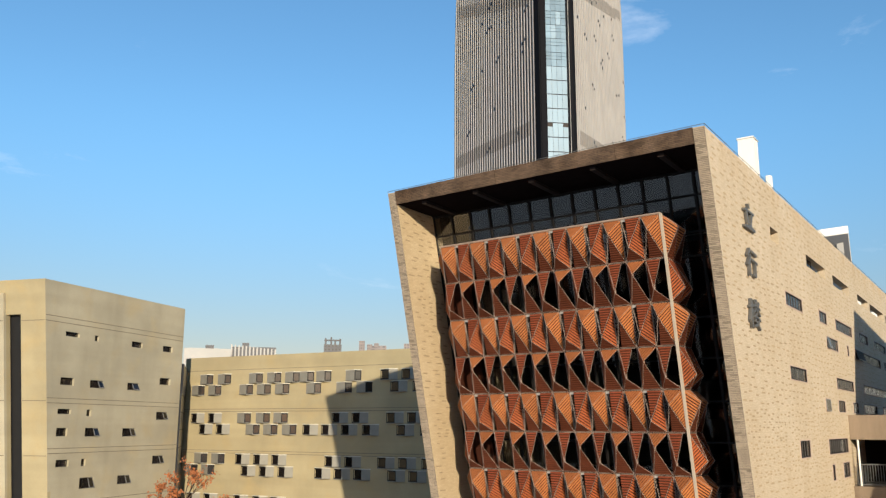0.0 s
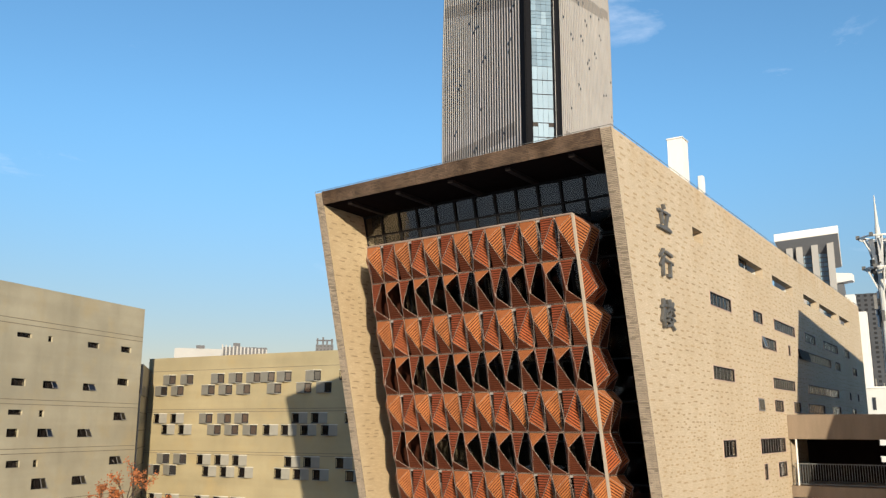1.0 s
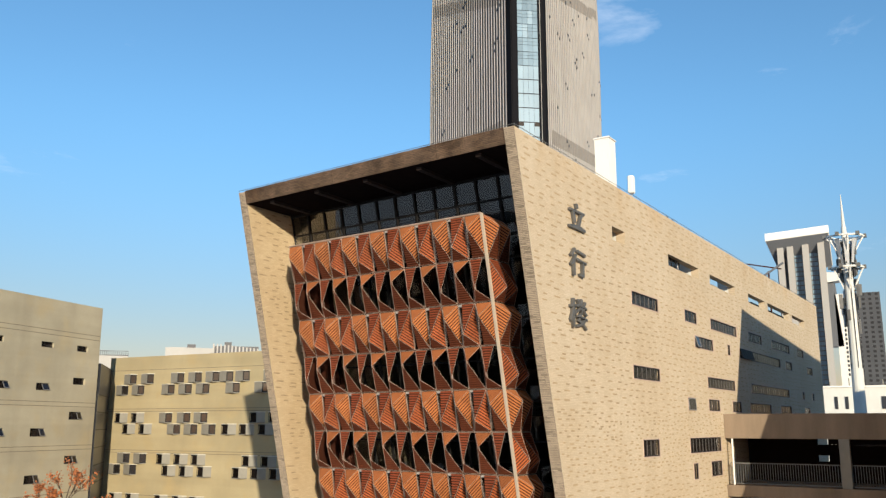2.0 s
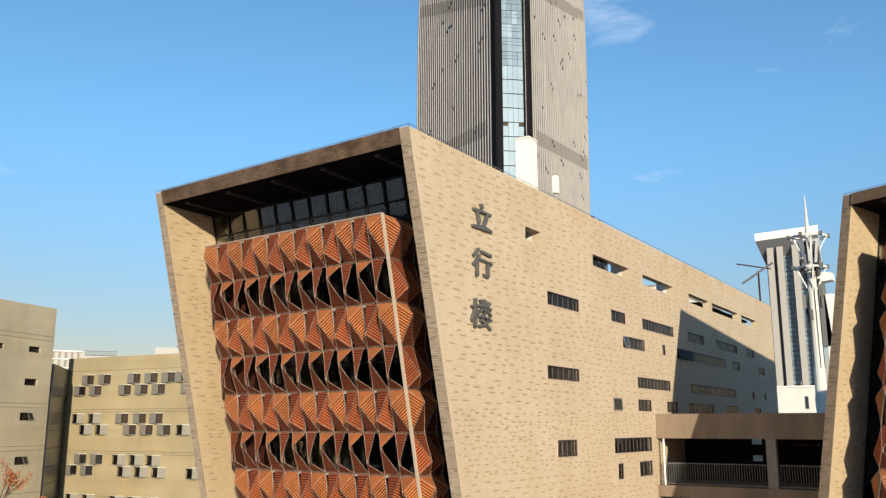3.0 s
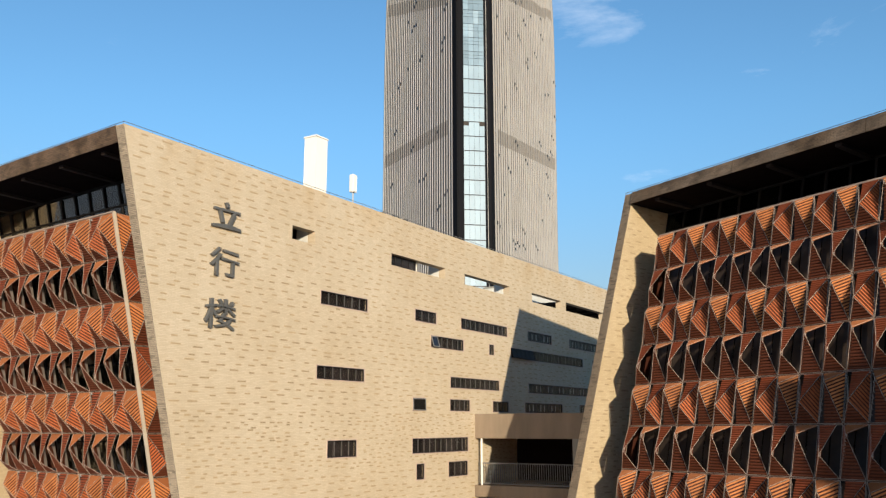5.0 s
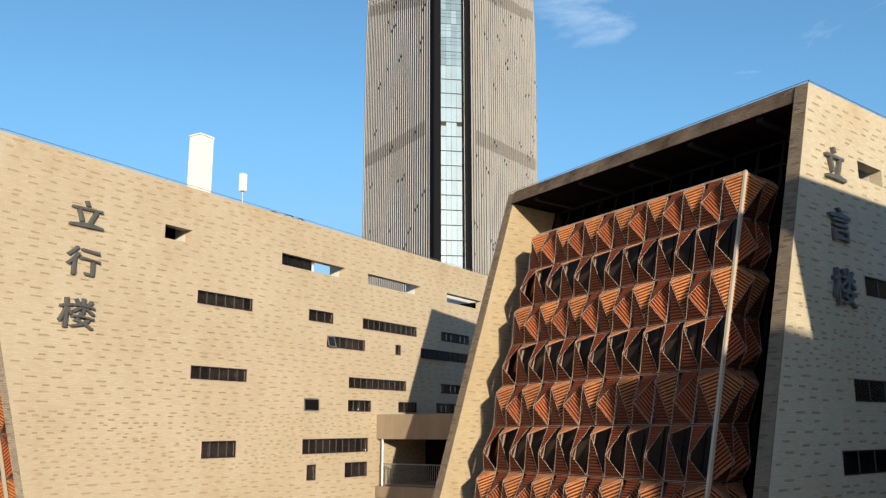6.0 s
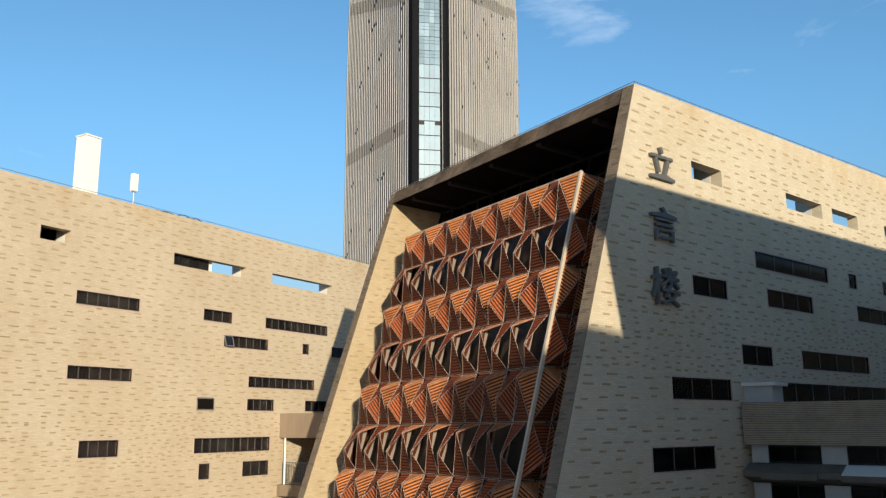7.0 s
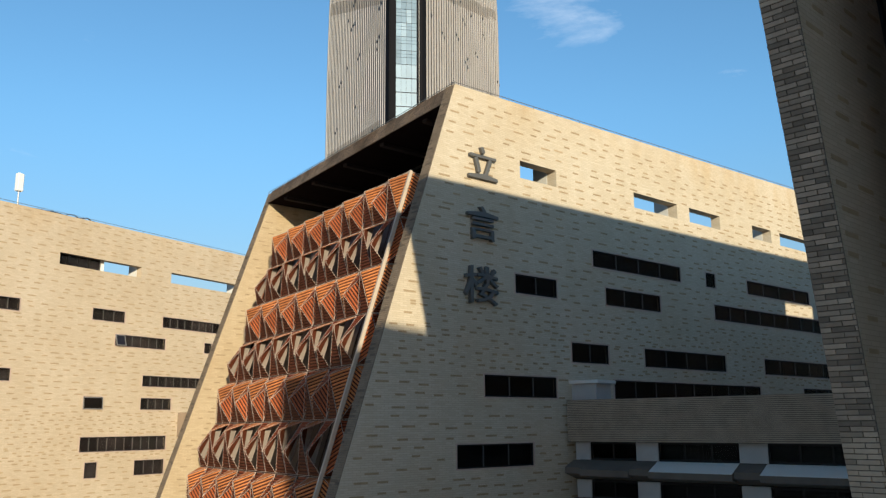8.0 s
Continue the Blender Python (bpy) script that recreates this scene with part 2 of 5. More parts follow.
D1, N1 = Vector((0, 1, 0)), Vector((1, 0, 0))
D2, N2 = Vector((0.3057, 0.9521, 0)), Vector((0.9521, -0.3057, 0))
D3 = Vector((0.268, 0.963, 0)).normalized()
CREAM1, CREAM2, MORTAR = (0.54, 0.44, 0.324, 1), (0.609, 0.502, 0.38, 1), (0.46, 0.375, 0.277, 1)
EDGE1, EDGE2, EDGEM = (0.36, 0.25, 0.16, 1), (0.47, 0.34, 0.22, 1), (0.10, 0.075, 0.055, 1)
M = {
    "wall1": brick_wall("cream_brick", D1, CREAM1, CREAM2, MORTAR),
    # same cream brick, paled to stand for sun striking this wall more squarely
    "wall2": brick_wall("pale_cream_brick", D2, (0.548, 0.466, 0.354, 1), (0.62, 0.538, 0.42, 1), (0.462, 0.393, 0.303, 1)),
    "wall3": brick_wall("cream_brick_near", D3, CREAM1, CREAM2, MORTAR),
    "accent": plain("tan_brick", (0.41, 0.30, 0.178, 1), 0.85, vary=0.22, scale=3, per_object=0.25),
    "edge": plain("brown_edge_brick", (0.40, 0.31, 0.225, 1), 0.85, vary=0.25, scale=2.0, islands=True),
    "edge_piece": plain("brown_edge_brick_piece", (0.37, 0.285, 0.21, 1), 0.85, vary=0.3, scale=3.0, per_object=0.6),
    "edge_dark": plain("dark_brown_edge_brick", (0.215, 0.16, 0.112, 1), 0.85, vary=0.25, scale=2.0, islands=True),
    "fascia1": brick_wall("fascia_brick", (-0.997, 0.076, 0), (0.20, 0.128, 0.084, 1), (0.12, 0.078, 0.053, 1), (0.045, 0.032, 0.025, 1), stain=0.3, patch=0.8),
    "fascia2": brick_wall("fascia_brick_turned", (-0.897, 0.441, 0), (0.25, 0.175, 0.12, 1), (0.16, 0.11, 0.078, 1), (0.045, 0.035, 0.028, 1), stain=0.3, patch=0.8),
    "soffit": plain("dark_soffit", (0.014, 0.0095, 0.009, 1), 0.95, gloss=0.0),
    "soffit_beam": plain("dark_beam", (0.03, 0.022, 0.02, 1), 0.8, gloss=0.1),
    "mortar": plain("grey_mortar", (0.10, 0.08, 0.065, 1), 0.9),
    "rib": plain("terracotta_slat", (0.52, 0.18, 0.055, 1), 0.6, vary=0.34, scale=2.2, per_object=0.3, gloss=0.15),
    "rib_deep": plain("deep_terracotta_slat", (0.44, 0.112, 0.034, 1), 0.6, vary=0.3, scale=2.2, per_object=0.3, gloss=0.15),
    "louvre": plain("pale_metal_louvre", (0.2, 0.165, 0.14, 1), 0.6, vary=0.25, gloss=0.2),
    # facets turned aside or down have their shade put into darker slat colours
    "rib_shaded": plain("dark_red_slat", (0.29, 0.07, 0.028, 1), 0.6, gloss=0.15, vary=0.22, scale=2.2, per_object=0.2),
    # terracotta darkened to carry the shadow between the ribs
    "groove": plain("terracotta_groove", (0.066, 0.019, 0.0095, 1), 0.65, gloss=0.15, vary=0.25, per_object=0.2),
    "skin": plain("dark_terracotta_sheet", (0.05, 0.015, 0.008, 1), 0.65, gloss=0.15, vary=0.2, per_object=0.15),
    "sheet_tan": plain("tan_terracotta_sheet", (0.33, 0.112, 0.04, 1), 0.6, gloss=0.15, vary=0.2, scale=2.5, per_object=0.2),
    "sheet_shaded": plain("brown_terracotta_sheet", (0.145, 0.041, 0.019, 1), 0.65, gloss=0.15, vary=0.22, scale=2.5, per_object=0.2),
    "lining": plain("cream_panel_lining", (0.47, 0.385, 0.32, 1), 0.7),
    "trim": plain("weathered_metal_trim", (0.42, 0.315, 0.255, 1), 0.6, 0.0, vary=0.3, gloss=0.2),
    "post": plain("pale_corner_post", (0.47, 0.385, 0.305, 1), 0.5, vary=0.12),
    "steel": plain("dark_window_steel", (0.015, 0.013, 0.013, 1), 0.6, 0.0, gloss=0.15),
    "glass": glass("window_glass", tint=(0.36, 0.35, 0.35, 1), ior=1.16),
    "sash": plain("grey_window_sash", (0.17, 0.16, 0.155, 1), 0.4, vary=0.3),
    "mullion": plain("grey_window_mullion", (0.08, 0.073, 0.07, 1), 0.5, vary=0.3),
    "reveal": plain("pinkish_plaster_reveal", (0.50, 0.37, 0.31, 1), 0.85, vary=0.25),
    "curtain": plain("pale_curtain", (0.8, 0.79, 0.76, 1), 0.8),
    "blind": plain("brown_blind", (0.072, 0.058, 0.058, 1), 0.8, vary=0.6, scale=1.3, fine=5, per_object=0.75),
    "recess_glass": glass("recess_glass", tint=(0.4, 0.42, 0.44, 1), ior=1.55, wavy=0.02),
    "clerestory_glass": glass("clerestory_glass", tint=(0.4, 0.42, 0.44, 1), ior=1.8, wavy=0.06),
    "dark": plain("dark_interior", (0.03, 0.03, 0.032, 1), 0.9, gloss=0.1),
    "roof": plain("roof_screed", (0.30, 0.28, 0.25, 1), 0.9, streak=False),
    "concrete": render_coat("beige_render", (0.41, 0.355, 0.255, 1)),
    "concrete2": render_coat("ochre_render", (0.385, 0.315, 0.19, 1)),
    "joint": plain("render_joint", (0.20, 0.16, 0.11, 1), 0.9),
    "hood": plain("pale_grey_hood", (0.25, 0.23, 0.195, 1), 0.8, vary=0.12),
    "hoodlid": plain("pale_hood_lid", (0.52, 0.48, 0.40, 1), 0.8, vary=0.12),
    "hoodglass": plain("dusty_window_glass", (0.018, 0.014, 0.013, 1), 0.12, vary=0.4, scale=0.9, fine=5, bump=0, per_object=0.6, gloss=0.5),
    "white": plain("white_paint", (0.80, 0.76, 0.71, 1), 0.7, vary=0.06, streak=True),
    "greywhite": plain("grey_white_panel", (0.40, 0.385, 0.37, 1), 0.7, vary=0.1),
    "fin": plain("silver_tower_fin", (0.375, 0.352, 0.338, 1), 0.5, 0.0, vary=0.14, scale=0.08, fine=0.9, bump=0),
    "tower": plain("tower_backing", (0.04, 0.031, 0.027, 1), 0.7, vary=0.3, scale=0.05, fine=0.5, bump=0),
    "towerglass": plain("pale_curtain_glass", (0.235, 0.33, 0.415, 1), 0.3, 0.0, vary=0.2, scale=0.12, fine=0.6, bump=0, per_object=0.3, gloss=0.12),
    "towerpanel": plain("white_glass_panel", (0.29, 0.385, 0.47, 1), 0.3, 0.0, vary=0.08, scale=0.12, fine=0.6, bump=0, per_object=0.14, gloss=0.12),
    "bronze": plain("bronze_louvre", (0.245, 0.225, 0.21, 1), 0.6, vary=0.2, bump=0),
    "black": plain("black_cladding", (0.014, 0.014, 0.016, 1), 0.45),
    "innerpane": plain("dull_window_glass", (0.066, 0.047, 0.038, 1), 0.3, vary=0.5, scale=0.7, fine=3, bump=0, per_object=0.4, gloss=0.15),
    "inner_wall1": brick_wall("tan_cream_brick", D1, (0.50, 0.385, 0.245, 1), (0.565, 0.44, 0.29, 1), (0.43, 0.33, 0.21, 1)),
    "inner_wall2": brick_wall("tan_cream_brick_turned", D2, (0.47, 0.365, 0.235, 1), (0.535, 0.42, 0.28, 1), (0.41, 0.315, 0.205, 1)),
    "darktower": plain("dark_grey_facade", (0.062, 0.064, 0.072, 1), 0.7, vary=0.2, scale=0.05, fine=0.4, bump=0),
    "railgrey": plain("grey_rail_paint", (0.14, 0.135, 0.13, 1), 0.6, vary=0.2),
    "clearglass": glass("clear_window_glass", tint=(0.8, 0.82, 0.82, 1), ior=1.1),
    "towerblack": plain("matt_black_cladding", (0.012, 0.012, 0.014, 1), 0.85, gloss=0.03, bump=0),
    "sign": plain("grey_cast_letter", (0.12, 0.115, 0.11, 1), 0.5, 0.2),
    "ground": plain("paving", (0.43, 0.42, 0.40, 1), 0.9, scale=0.2),
    "beambrown": plain("brown_render_beam", (0.25, 0.185, 0.13, 1), 0.9, vary=0.38, scale=0.6, streak=True),
    "spandrel": plain("dark_brown_spandrel", (0.13, 0.105, 0.085, 1), 0.9, vary=0.2, streak=True),
    "bark": plain("bark", (0.09, 0.06, 0.04, 1), 0.9),
    "leaf": plain("autumn_leaf", (0.34, 0.11, 0.035, 1), 0.7, vary=0.35, scale=2),
    "galv": plain("galvanised_steel", (0.46, 0.46, 0.47, 1), 0.45, 0.2),
    "pier": plain("pale_stone_pier", (0.36, 0.34, 0.32, 1), 0.8, vary=0.1, bump=0),
    "offwhite": plain("off_white_render", (0.62, 0.60, 0.56, 1), 0.8, vary=0.08, scale=0.4),
    "stairglass": plain("dark_stair_glazing", (0.035, 0.037, 0.045, 1), 0.3, vary=0.3),
    # far facades: the distance haze is mixed into these four colours
    "farcream": plain("hazy_cream_facade", (0.41, 0.39, 0.37, 1), 0.8, vary=0.08, scale=0.05, fine=0.4, bump=0),
    "fargrey": plain("hazy_grey_facade", (0.13, 0.125, 0.13, 1), 0.8, vary=0.15, scale=0.05, fine=0.4, bump=0),
    "farpink": plain("hazy_pink_facade", (0.25, 0.21, 0.20, 1), 0.8, vary=0.12, scale=0.05, fine=0.4, bump=0),
    "haze_core": plain("hazy_glazing_frame", (0.17, 0.175, 0.19, 1), 0.7, vary=0.15, scale=0.05, fine=0.4, bump=0),
    "greytower": plain("far_grey_facade", (0.14, 0.145, 0.16, 1), 0.6, bump=0),
}

# ---- ground ----
bm = bmesh.new()
bmesh.ops.create_grid(bm, x_segments=8, y_segments=8, size=4000)
solid("ground", bm, M["ground"], "grey paved campus ground reaching the horizon", "ground", kind="structure")


# ---- window fittings ----
def window(parent, P, D, N, h, panes=0, depth=0.16, tilt=(), curtains=False, reach=0.3, sash="sash"):
    """Dark steel frame with mullions set back in an opening, and a pane of glass; tilt: numbers of the panes pushed open."""
    s0, s1, z0, z1 = h
    P, D, N = Vector(P), Vector(D), Vector(N)
    Z = Vector((0, 0, 1))
    n = panes or max(1, round((s1 - s0) / 0.75))
    o = P - N * depth
    bm = bmesh.new()
    f = 0.06
    at = lambda s, z: o + D * s + Z * z
    for z in (z0 + f / 2, z1 - f / 2):
        box(bm, at((s0 + s1) / 2, z), (s1 - s0, 0.08, f), (D, N, Z))
    for k in range(n + 1):
        s = s0 + f / 2 + (s1 - s0 - f) * k / n
        if k in (0, n) or depth > 0.1:
            box(bm, at(s, (z0 + z1) / 2), (f if k in (0, n) else 0.05, 0.07, z1 - z0 - 2 * f), (D, N, Z))
    w = part("window", bm, M["steel"], parent)
    for k in range(1, n if depth < 0.1 else 1):
        bm = bmesh.new()
        box(bm, at(s0 + f / 2 + (s1 - s0 - f) * k / n, (z0 + z1) / 2), (0.045, 0.07, z1 - z0 - 2 * f), (D, N, Z))
        part("mullion", bm, M["mullion"], w)
    if depth < 0.1:
        # thin pale strip standing for the sunlit reveal, a little proud of the bricks
        bm = bmesh.new()
        for z in (z0 - 0.025, z1 + 0.025):
            box(bm, P + N * 0.003 + D * ((s0 + s1) / 2) + Z * z, (s1 - s0 + 0.1, 0.05, 0.05), (D, N, Z))
        for s in (s0 - 0.025, s1 + 0.025):
            box(bm, P + N * 0.003 + D * s + Z * ((z0 + z1) / 2), (0.05, 0.05, z1 - z0), (D, N, Z))
        part("surround", bm, M["reveal"], w, "pale pink strip standing for the sunlit reveal")
    bm = bmesh.new()
    box(bm, at((s0 + s1) / 2, (z0 + z1) / 2), (s1 - s0 - 0.05, 0.012, z1 - z0 - 0.05), (D, N, Z))
    p = part("pane", bm, M["clearglass" if curtains else "glass"], w)
    p.visible_shadow = False
    for k in range(n):
        bm = bmesh.new()
        a, b = s0 + (s1 - s0) * k / n, s0 + (s1 - s0) * (k + 1) / n
        a, b = (a - 0.05 if k == 0 else a), (b + 0.05 if k == n - 1 else b)
        box(bm, at((a + b) / 2, (z0 + z1) / 2) - N * (0.14 + 0.012 * (k % 2)), (b - a, 0.01, z1 - z0 + 0.1), (D, N, Z))
        part("blind", bm, M["black" if curtains else "blind"], w, "dull brown blind behind the glass")
    for k in range(n if curtains else 0):
        if (k + int(z0)) % 3 == 0:
            continue
        bm = bmesh.new()
        a = s0 + (s1 - s0) * (k + 0.22) / n
        box(bm, at(a + 0.12, (z0 + z1) / 2) - N * 0.1, (0.17, 0.03, z1 - z0 - 0.3), (D, N, Z))
        part("curtain", bm, M["curtain"], w, "pale curtain strip behind the glass")
    for k in tilt:
        a, b = s0 + (s1 - s0) * k / n, s0 + (s1 - s0) * (k + 1) / n
        bm = bmesh.new()
        top, out = at((a + b) / 2, z1 - 0.02) + N * 0.1, reach
        dn = (Vector((0, 0, -(z1 - z0) * 0.9)) + N * out).normalized()
        side = D.normalized()
        nor = side.cross(dn)
        hh = z1 - z0
        for sgn in (-1, 1):
            box(bm, top + dn * hh / 2 + side * (sgn * (b - a) / 2), (0.06, hh, 0.05), (side, dn, nor))
        for q in (0.03, hh - 0.03):
            box(bm, top + dn * q, (b - a - 0.06, 0.06, 0.05), (side, dn, nor))
        part("sash", bm, M[sash], w, "grey window sash pushed open")
        bm = bmesh.new()
        box(bm, top + dn * hh / 2, (b - a - 0.07, hh - 0.1, 0.012), (side, dn, nor))
        part("sash_pane", bm, M["hoodglass" if sash == "sash" else "steel"], w)
    return w


# ---- the wedge buildings ----
TOP = 25.4


def accents(parent, P, D, N, mat, lo, s1, z0, z1, holes, near, seed):
    """Tan stretchers scattered over a cream wall: those in the stretch near=(s0, s1, z0, z1) single, the rest in one mesh."""
    rnd = random.Random(seed)
    P, D, N, Z = Vector(P), Vector(D), Vector(N), Vector((0, 0, 1))
    shapes = []
    for ln in (0.26, 0.38, 0.48, 0.6):
        b = bmesh.new()
        box(b, (0, 0, 0), (ln, 0.014, 0.075), (D, N, Z))
        shapes.append((ln, mesh_of("brick", b, mat)))
    rest, singles, row, z = bmesh.new(), 0, 0, z0
    while z < z1:
        dense = noise.noise(Vector((0.0, z * 0.23, seed))) > 0.12
        s = lo(z) + 0.3 + rnd.uniform(0, 1.0)
        while s < s1:
            ln, me = rnd.choice(shapes[:2] if dense else shapes[1:])
            zz = z + rnd.choice((-0.08, 0, 0, 0.08))
            clear = not any(h[0] - ln / 2 - 0.08 < s < h[1] + ln / 2 + 0.08 and h[2] - 0.1 < zz < h[3] + 0.1 for h in holes)
            if clear and s - ln / 2 > lo(zz) + 0.1 and rnd.random() < 0.94:
                at = P + D * s + Z * zz
                if singles < 300 and near[0] < s < near[1] and near[2] < zz < near[3]:
                    ob = new("brick", me)
                    ob.location, ob.parent = at, parent
                    singles += 1
                else:
                    box(rest, at, (ln, 0.014, 0.075), (D, N, Z))
            s += (0.75 if dense else 1.1) + rnd.uniform(-0.25, 0.3)
        z += 0.27 if dense else 0.38
        row += 1
    part("bricks", rest, mat, parent, "tan accent bricks scattered in the cream wall")["kind"] = "stuff"


def edge_bricks(parent, P, across, width, lean, D, z0, z1, mat, seed, out, single=None):
    """Courses of brown bricks on the narrow front edge of a frame wall, from P across it, leaning along D."""
    rnd = random.Random(seed)
    a, Z = Vector(across).normalized(), Vector((0, 0, 1))
    bm, course, z, row, shapes = bmesh.new(), 0.08, z0, 0, {}
    up = (Z - Vector(D) * lean).normalized()
    nor = a.cross(up).normalized()
    if nor.dot(Vector(out)) < 0:
        nor = -nor
    low, high = (Vector(P) + Vector(D) * (lean * (TOP - q)) + Vector((0, 0, q)) for q in (z0, z1))
    back = bmesh.new()
    e = a * width
    hexa(back, [low, low + e, low + e + nor * 0.006, low + nor * 0.006], [high, high + e, high + e + nor * 0.006, high + nor * 0.006])
    part("mortar_bed", back, M["mortar"], parent)
    while z < z1:
        s = -0.17 if row % 2 else 0.0
        while s < width - 0.02:
            e = min(s + 0.34, width)
            b0 = max(s, 0.0)
            if e - b0 > 0.04:
                c = Vector(P) + a * ((b0 + e) / 2) + Vector(D) * (lean * (TOP - z)) + Vector((0, 0, z))
                c += nor * rnd.uniform(0.004, 0.014)
                ln = round(e - b0 - 0.012, 3)
                if single and single[0] < z < single[1]:
                    if ln not in shapes:
                        b2 = bmesh.new()
                        box(b2, (0, 0, 0), (ln, 0.036, course - 0.014), (a, nor, up))
                        shapes[ln] = mesh_of("brick", b2, M["edge_piece"])
                    ob = new("brick", shapes[ln])
                    ob.location, ob.parent = c, parent
                else:
                    box(bm, c, (ln, 0.036, course - 0.014), (a, nor, up))
            s += 0.34
        z += course
        row += 1
    ob = part("edge_bricks", bm, mat, parent, "courses of brown bricks on the frame's edge")
    ob["kind"] = "stuff"
    return ob


def wedge(name, label, A, B, D, lean, length, holes, wall, canopy, fascia, edge, fins, left_holes=(), gd=3.85, near=(0, 1, 0, 1), seed=1, sashes=None, closed=(), pale=lambda h: False, single=None, pane=0.75, rise=0.0, inner=None):
    """A tube-like block: two tall brick side walls and a roof slab frame a recessed glass front that leans with the walls' edges."""
    A, B, D = Vector((*A, 0)), Vector((*B, 0)), Vector(D)
    N = Vector((D.y, -D.x, 0))
    Z = Vector((0, 0, 1))
    home = thing(name, (A + D * 20).to_tuple(), label, "building")
    inv = Matrix.Translation(-home.location)

    def own(ob):
        ob.matrix_parent_inverse = inv
        return ob

    T = 0.55
    lo = lambda z: lean * (TOP - z)
    right = own(part("wall", grid_wall(A, D, N, T, 0, TOP, lo, lambda z: length, holes), wall, home, "cream brick side wall with tan accent bricks"))
    accents(right, A, D, N, M["accent"], lo, length - 0.5, 0.5, TOP - 0.2, holes, near, seed)
    left = own(part("wall", grid_wall(B, D, -N, T, 0, TOP, lo, lambda z: length, list(left_holes)), inner or wall, home, "tan-cream brick side wall"))
    accents(left, B + N * T, D, N, M["accent"], lo, gd + 2, 4, TOP - 0.9, [], (0, 0, 0, 0), seed + 7)
    F = lambda r, z: A + (B - A) * r + D * (lean * (TOP - z)) + Z * z
    across = (A - B).normalized()
    rT = T / (A - B).dot(N)
    edge_bricks(right, A - N * T, N, T, lean, D, 2, TOP - 0.02, edge, seed + 3, -D)
    edge_bricks(left, B, N, T, lean, D, 2, TOP - 0.02, edge, seed + 4, -D, single)
    if rise:
        # the parapet climbs gently towards the back
        bm = bmesh.new()
        foot = [A + Z * TOP, A - N * T + Z * TOP, A - N * T + D * length + Z * TOP, A + D * length + Z * TOP]
        hexa(bm, foot, [p + Z * (0.02 + rise * k) for p, k in zip(foot, (0, 0, length, length))])
        bmesh.ops.recalc_face_normals(bm, faces=bm.faces)
        own(part("parapet", bm, wall, home, "cream brick parapet rising towards the back"))
    # roof slab over the recess, its front edge in the leaning plane
    r0, r1, zb, zf = rT, 1 - rT, TOP - 0.72, TOP - 0.72
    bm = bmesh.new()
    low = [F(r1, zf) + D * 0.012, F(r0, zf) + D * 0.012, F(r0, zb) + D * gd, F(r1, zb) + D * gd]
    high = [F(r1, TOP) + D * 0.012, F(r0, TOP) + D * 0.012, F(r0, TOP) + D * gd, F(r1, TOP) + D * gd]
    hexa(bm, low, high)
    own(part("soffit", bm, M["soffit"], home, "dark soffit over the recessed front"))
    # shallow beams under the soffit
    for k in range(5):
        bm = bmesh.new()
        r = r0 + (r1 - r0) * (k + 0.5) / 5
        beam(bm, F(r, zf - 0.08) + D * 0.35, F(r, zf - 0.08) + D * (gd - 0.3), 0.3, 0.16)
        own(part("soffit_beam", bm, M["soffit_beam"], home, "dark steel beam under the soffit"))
    cuts = [0.0, 0.22, 0.61, 1.0]
    for a, b in zip(cuts, cuts[1:]):
        bm = bmesh.new()
        ra, rb = r0 + (r1 - r0) * a + 0.0008, r0 + (r1 - r0) * b - 0.0008
        hexa(bm, [F(rb, zf) - D * 0.04, F(ra, zf) - D * 0.04, F(ra, zf) + D * 0.01, F(rb, zf) + D * 0.01],
             [F(rb, TOP + 0.03) - D * 0.04, F(ra, TOP + 0.03) - D * 0.04, F(ra, TOP + 0.03) + D * 0.01, F(rb, TOP + 0.03) + D * 0.01])
        own(part("fascia", bm, fascia, home, "weathered brown brick fascia with dark joints"))
    bm = bmesh.new()
    p0, p1 = F(r0, TOP) + D * gd, F(r1, TOP) + D * gd
    q0, q1 = A + N * -T + D * canopy, B + N * T + D * canopy
    hexa(bm, [p1 - Z * 0.5, p0 - Z * 0.5, q0 + Z * (TOP - 0.5), q1 + Z * (TOP - 0.5)], [p1, p0, q0 + Z * TOP, q1 + Z * TOP])
    own(part("roof", bm, M["roof"], home))
    # lower roof behind, floors, back wall
    bm = bmesh.new()
    e0, e1 = A - N * T + D * length, B + N * T + D * length
    for z in (21.5, 17.2, 12.9, 8.6, 4.3):
        gs = [F(r1, z) + D * (gd + 0.3), F(r0, z) + D * (gd + 0.3)]
        es = [e0 + Z * z, e1 + Z * z]
        hexa(bm, [*(p - Z * 0.3 for p in gs), *(p - Z * 0.3 for p in es)], [*gs, *es])
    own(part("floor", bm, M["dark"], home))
    bm = bmesh.new()
    gs, es = [F(r1, 21.5) + D * (gd + 0.3), F(r0, 21.5) + D * (gd + 0.3)], [e0 + Z * 21.5, e1 + Z * 21.5]
    hexa(bm, [p + Z * 0.005 for p in (*gs, *es)], [p + Z * 0.06 for p in (*gs, *es)])
    own(part("terrace", bm, M["roof"], home, "pale screed of the roof terrace"))
    bm = bmesh.new()
    hexa(bm, [e1 - D * 0.4, e0 - D * 0.4, e0, e1], [p + Z * 21.5 for p in (e1 - D * 0.4, e0 - D * 0.4, e0, e1)])
    own(part("wall", bm, wall, home))
    bm = bmesh.new()
    k0 = gd + 0.75
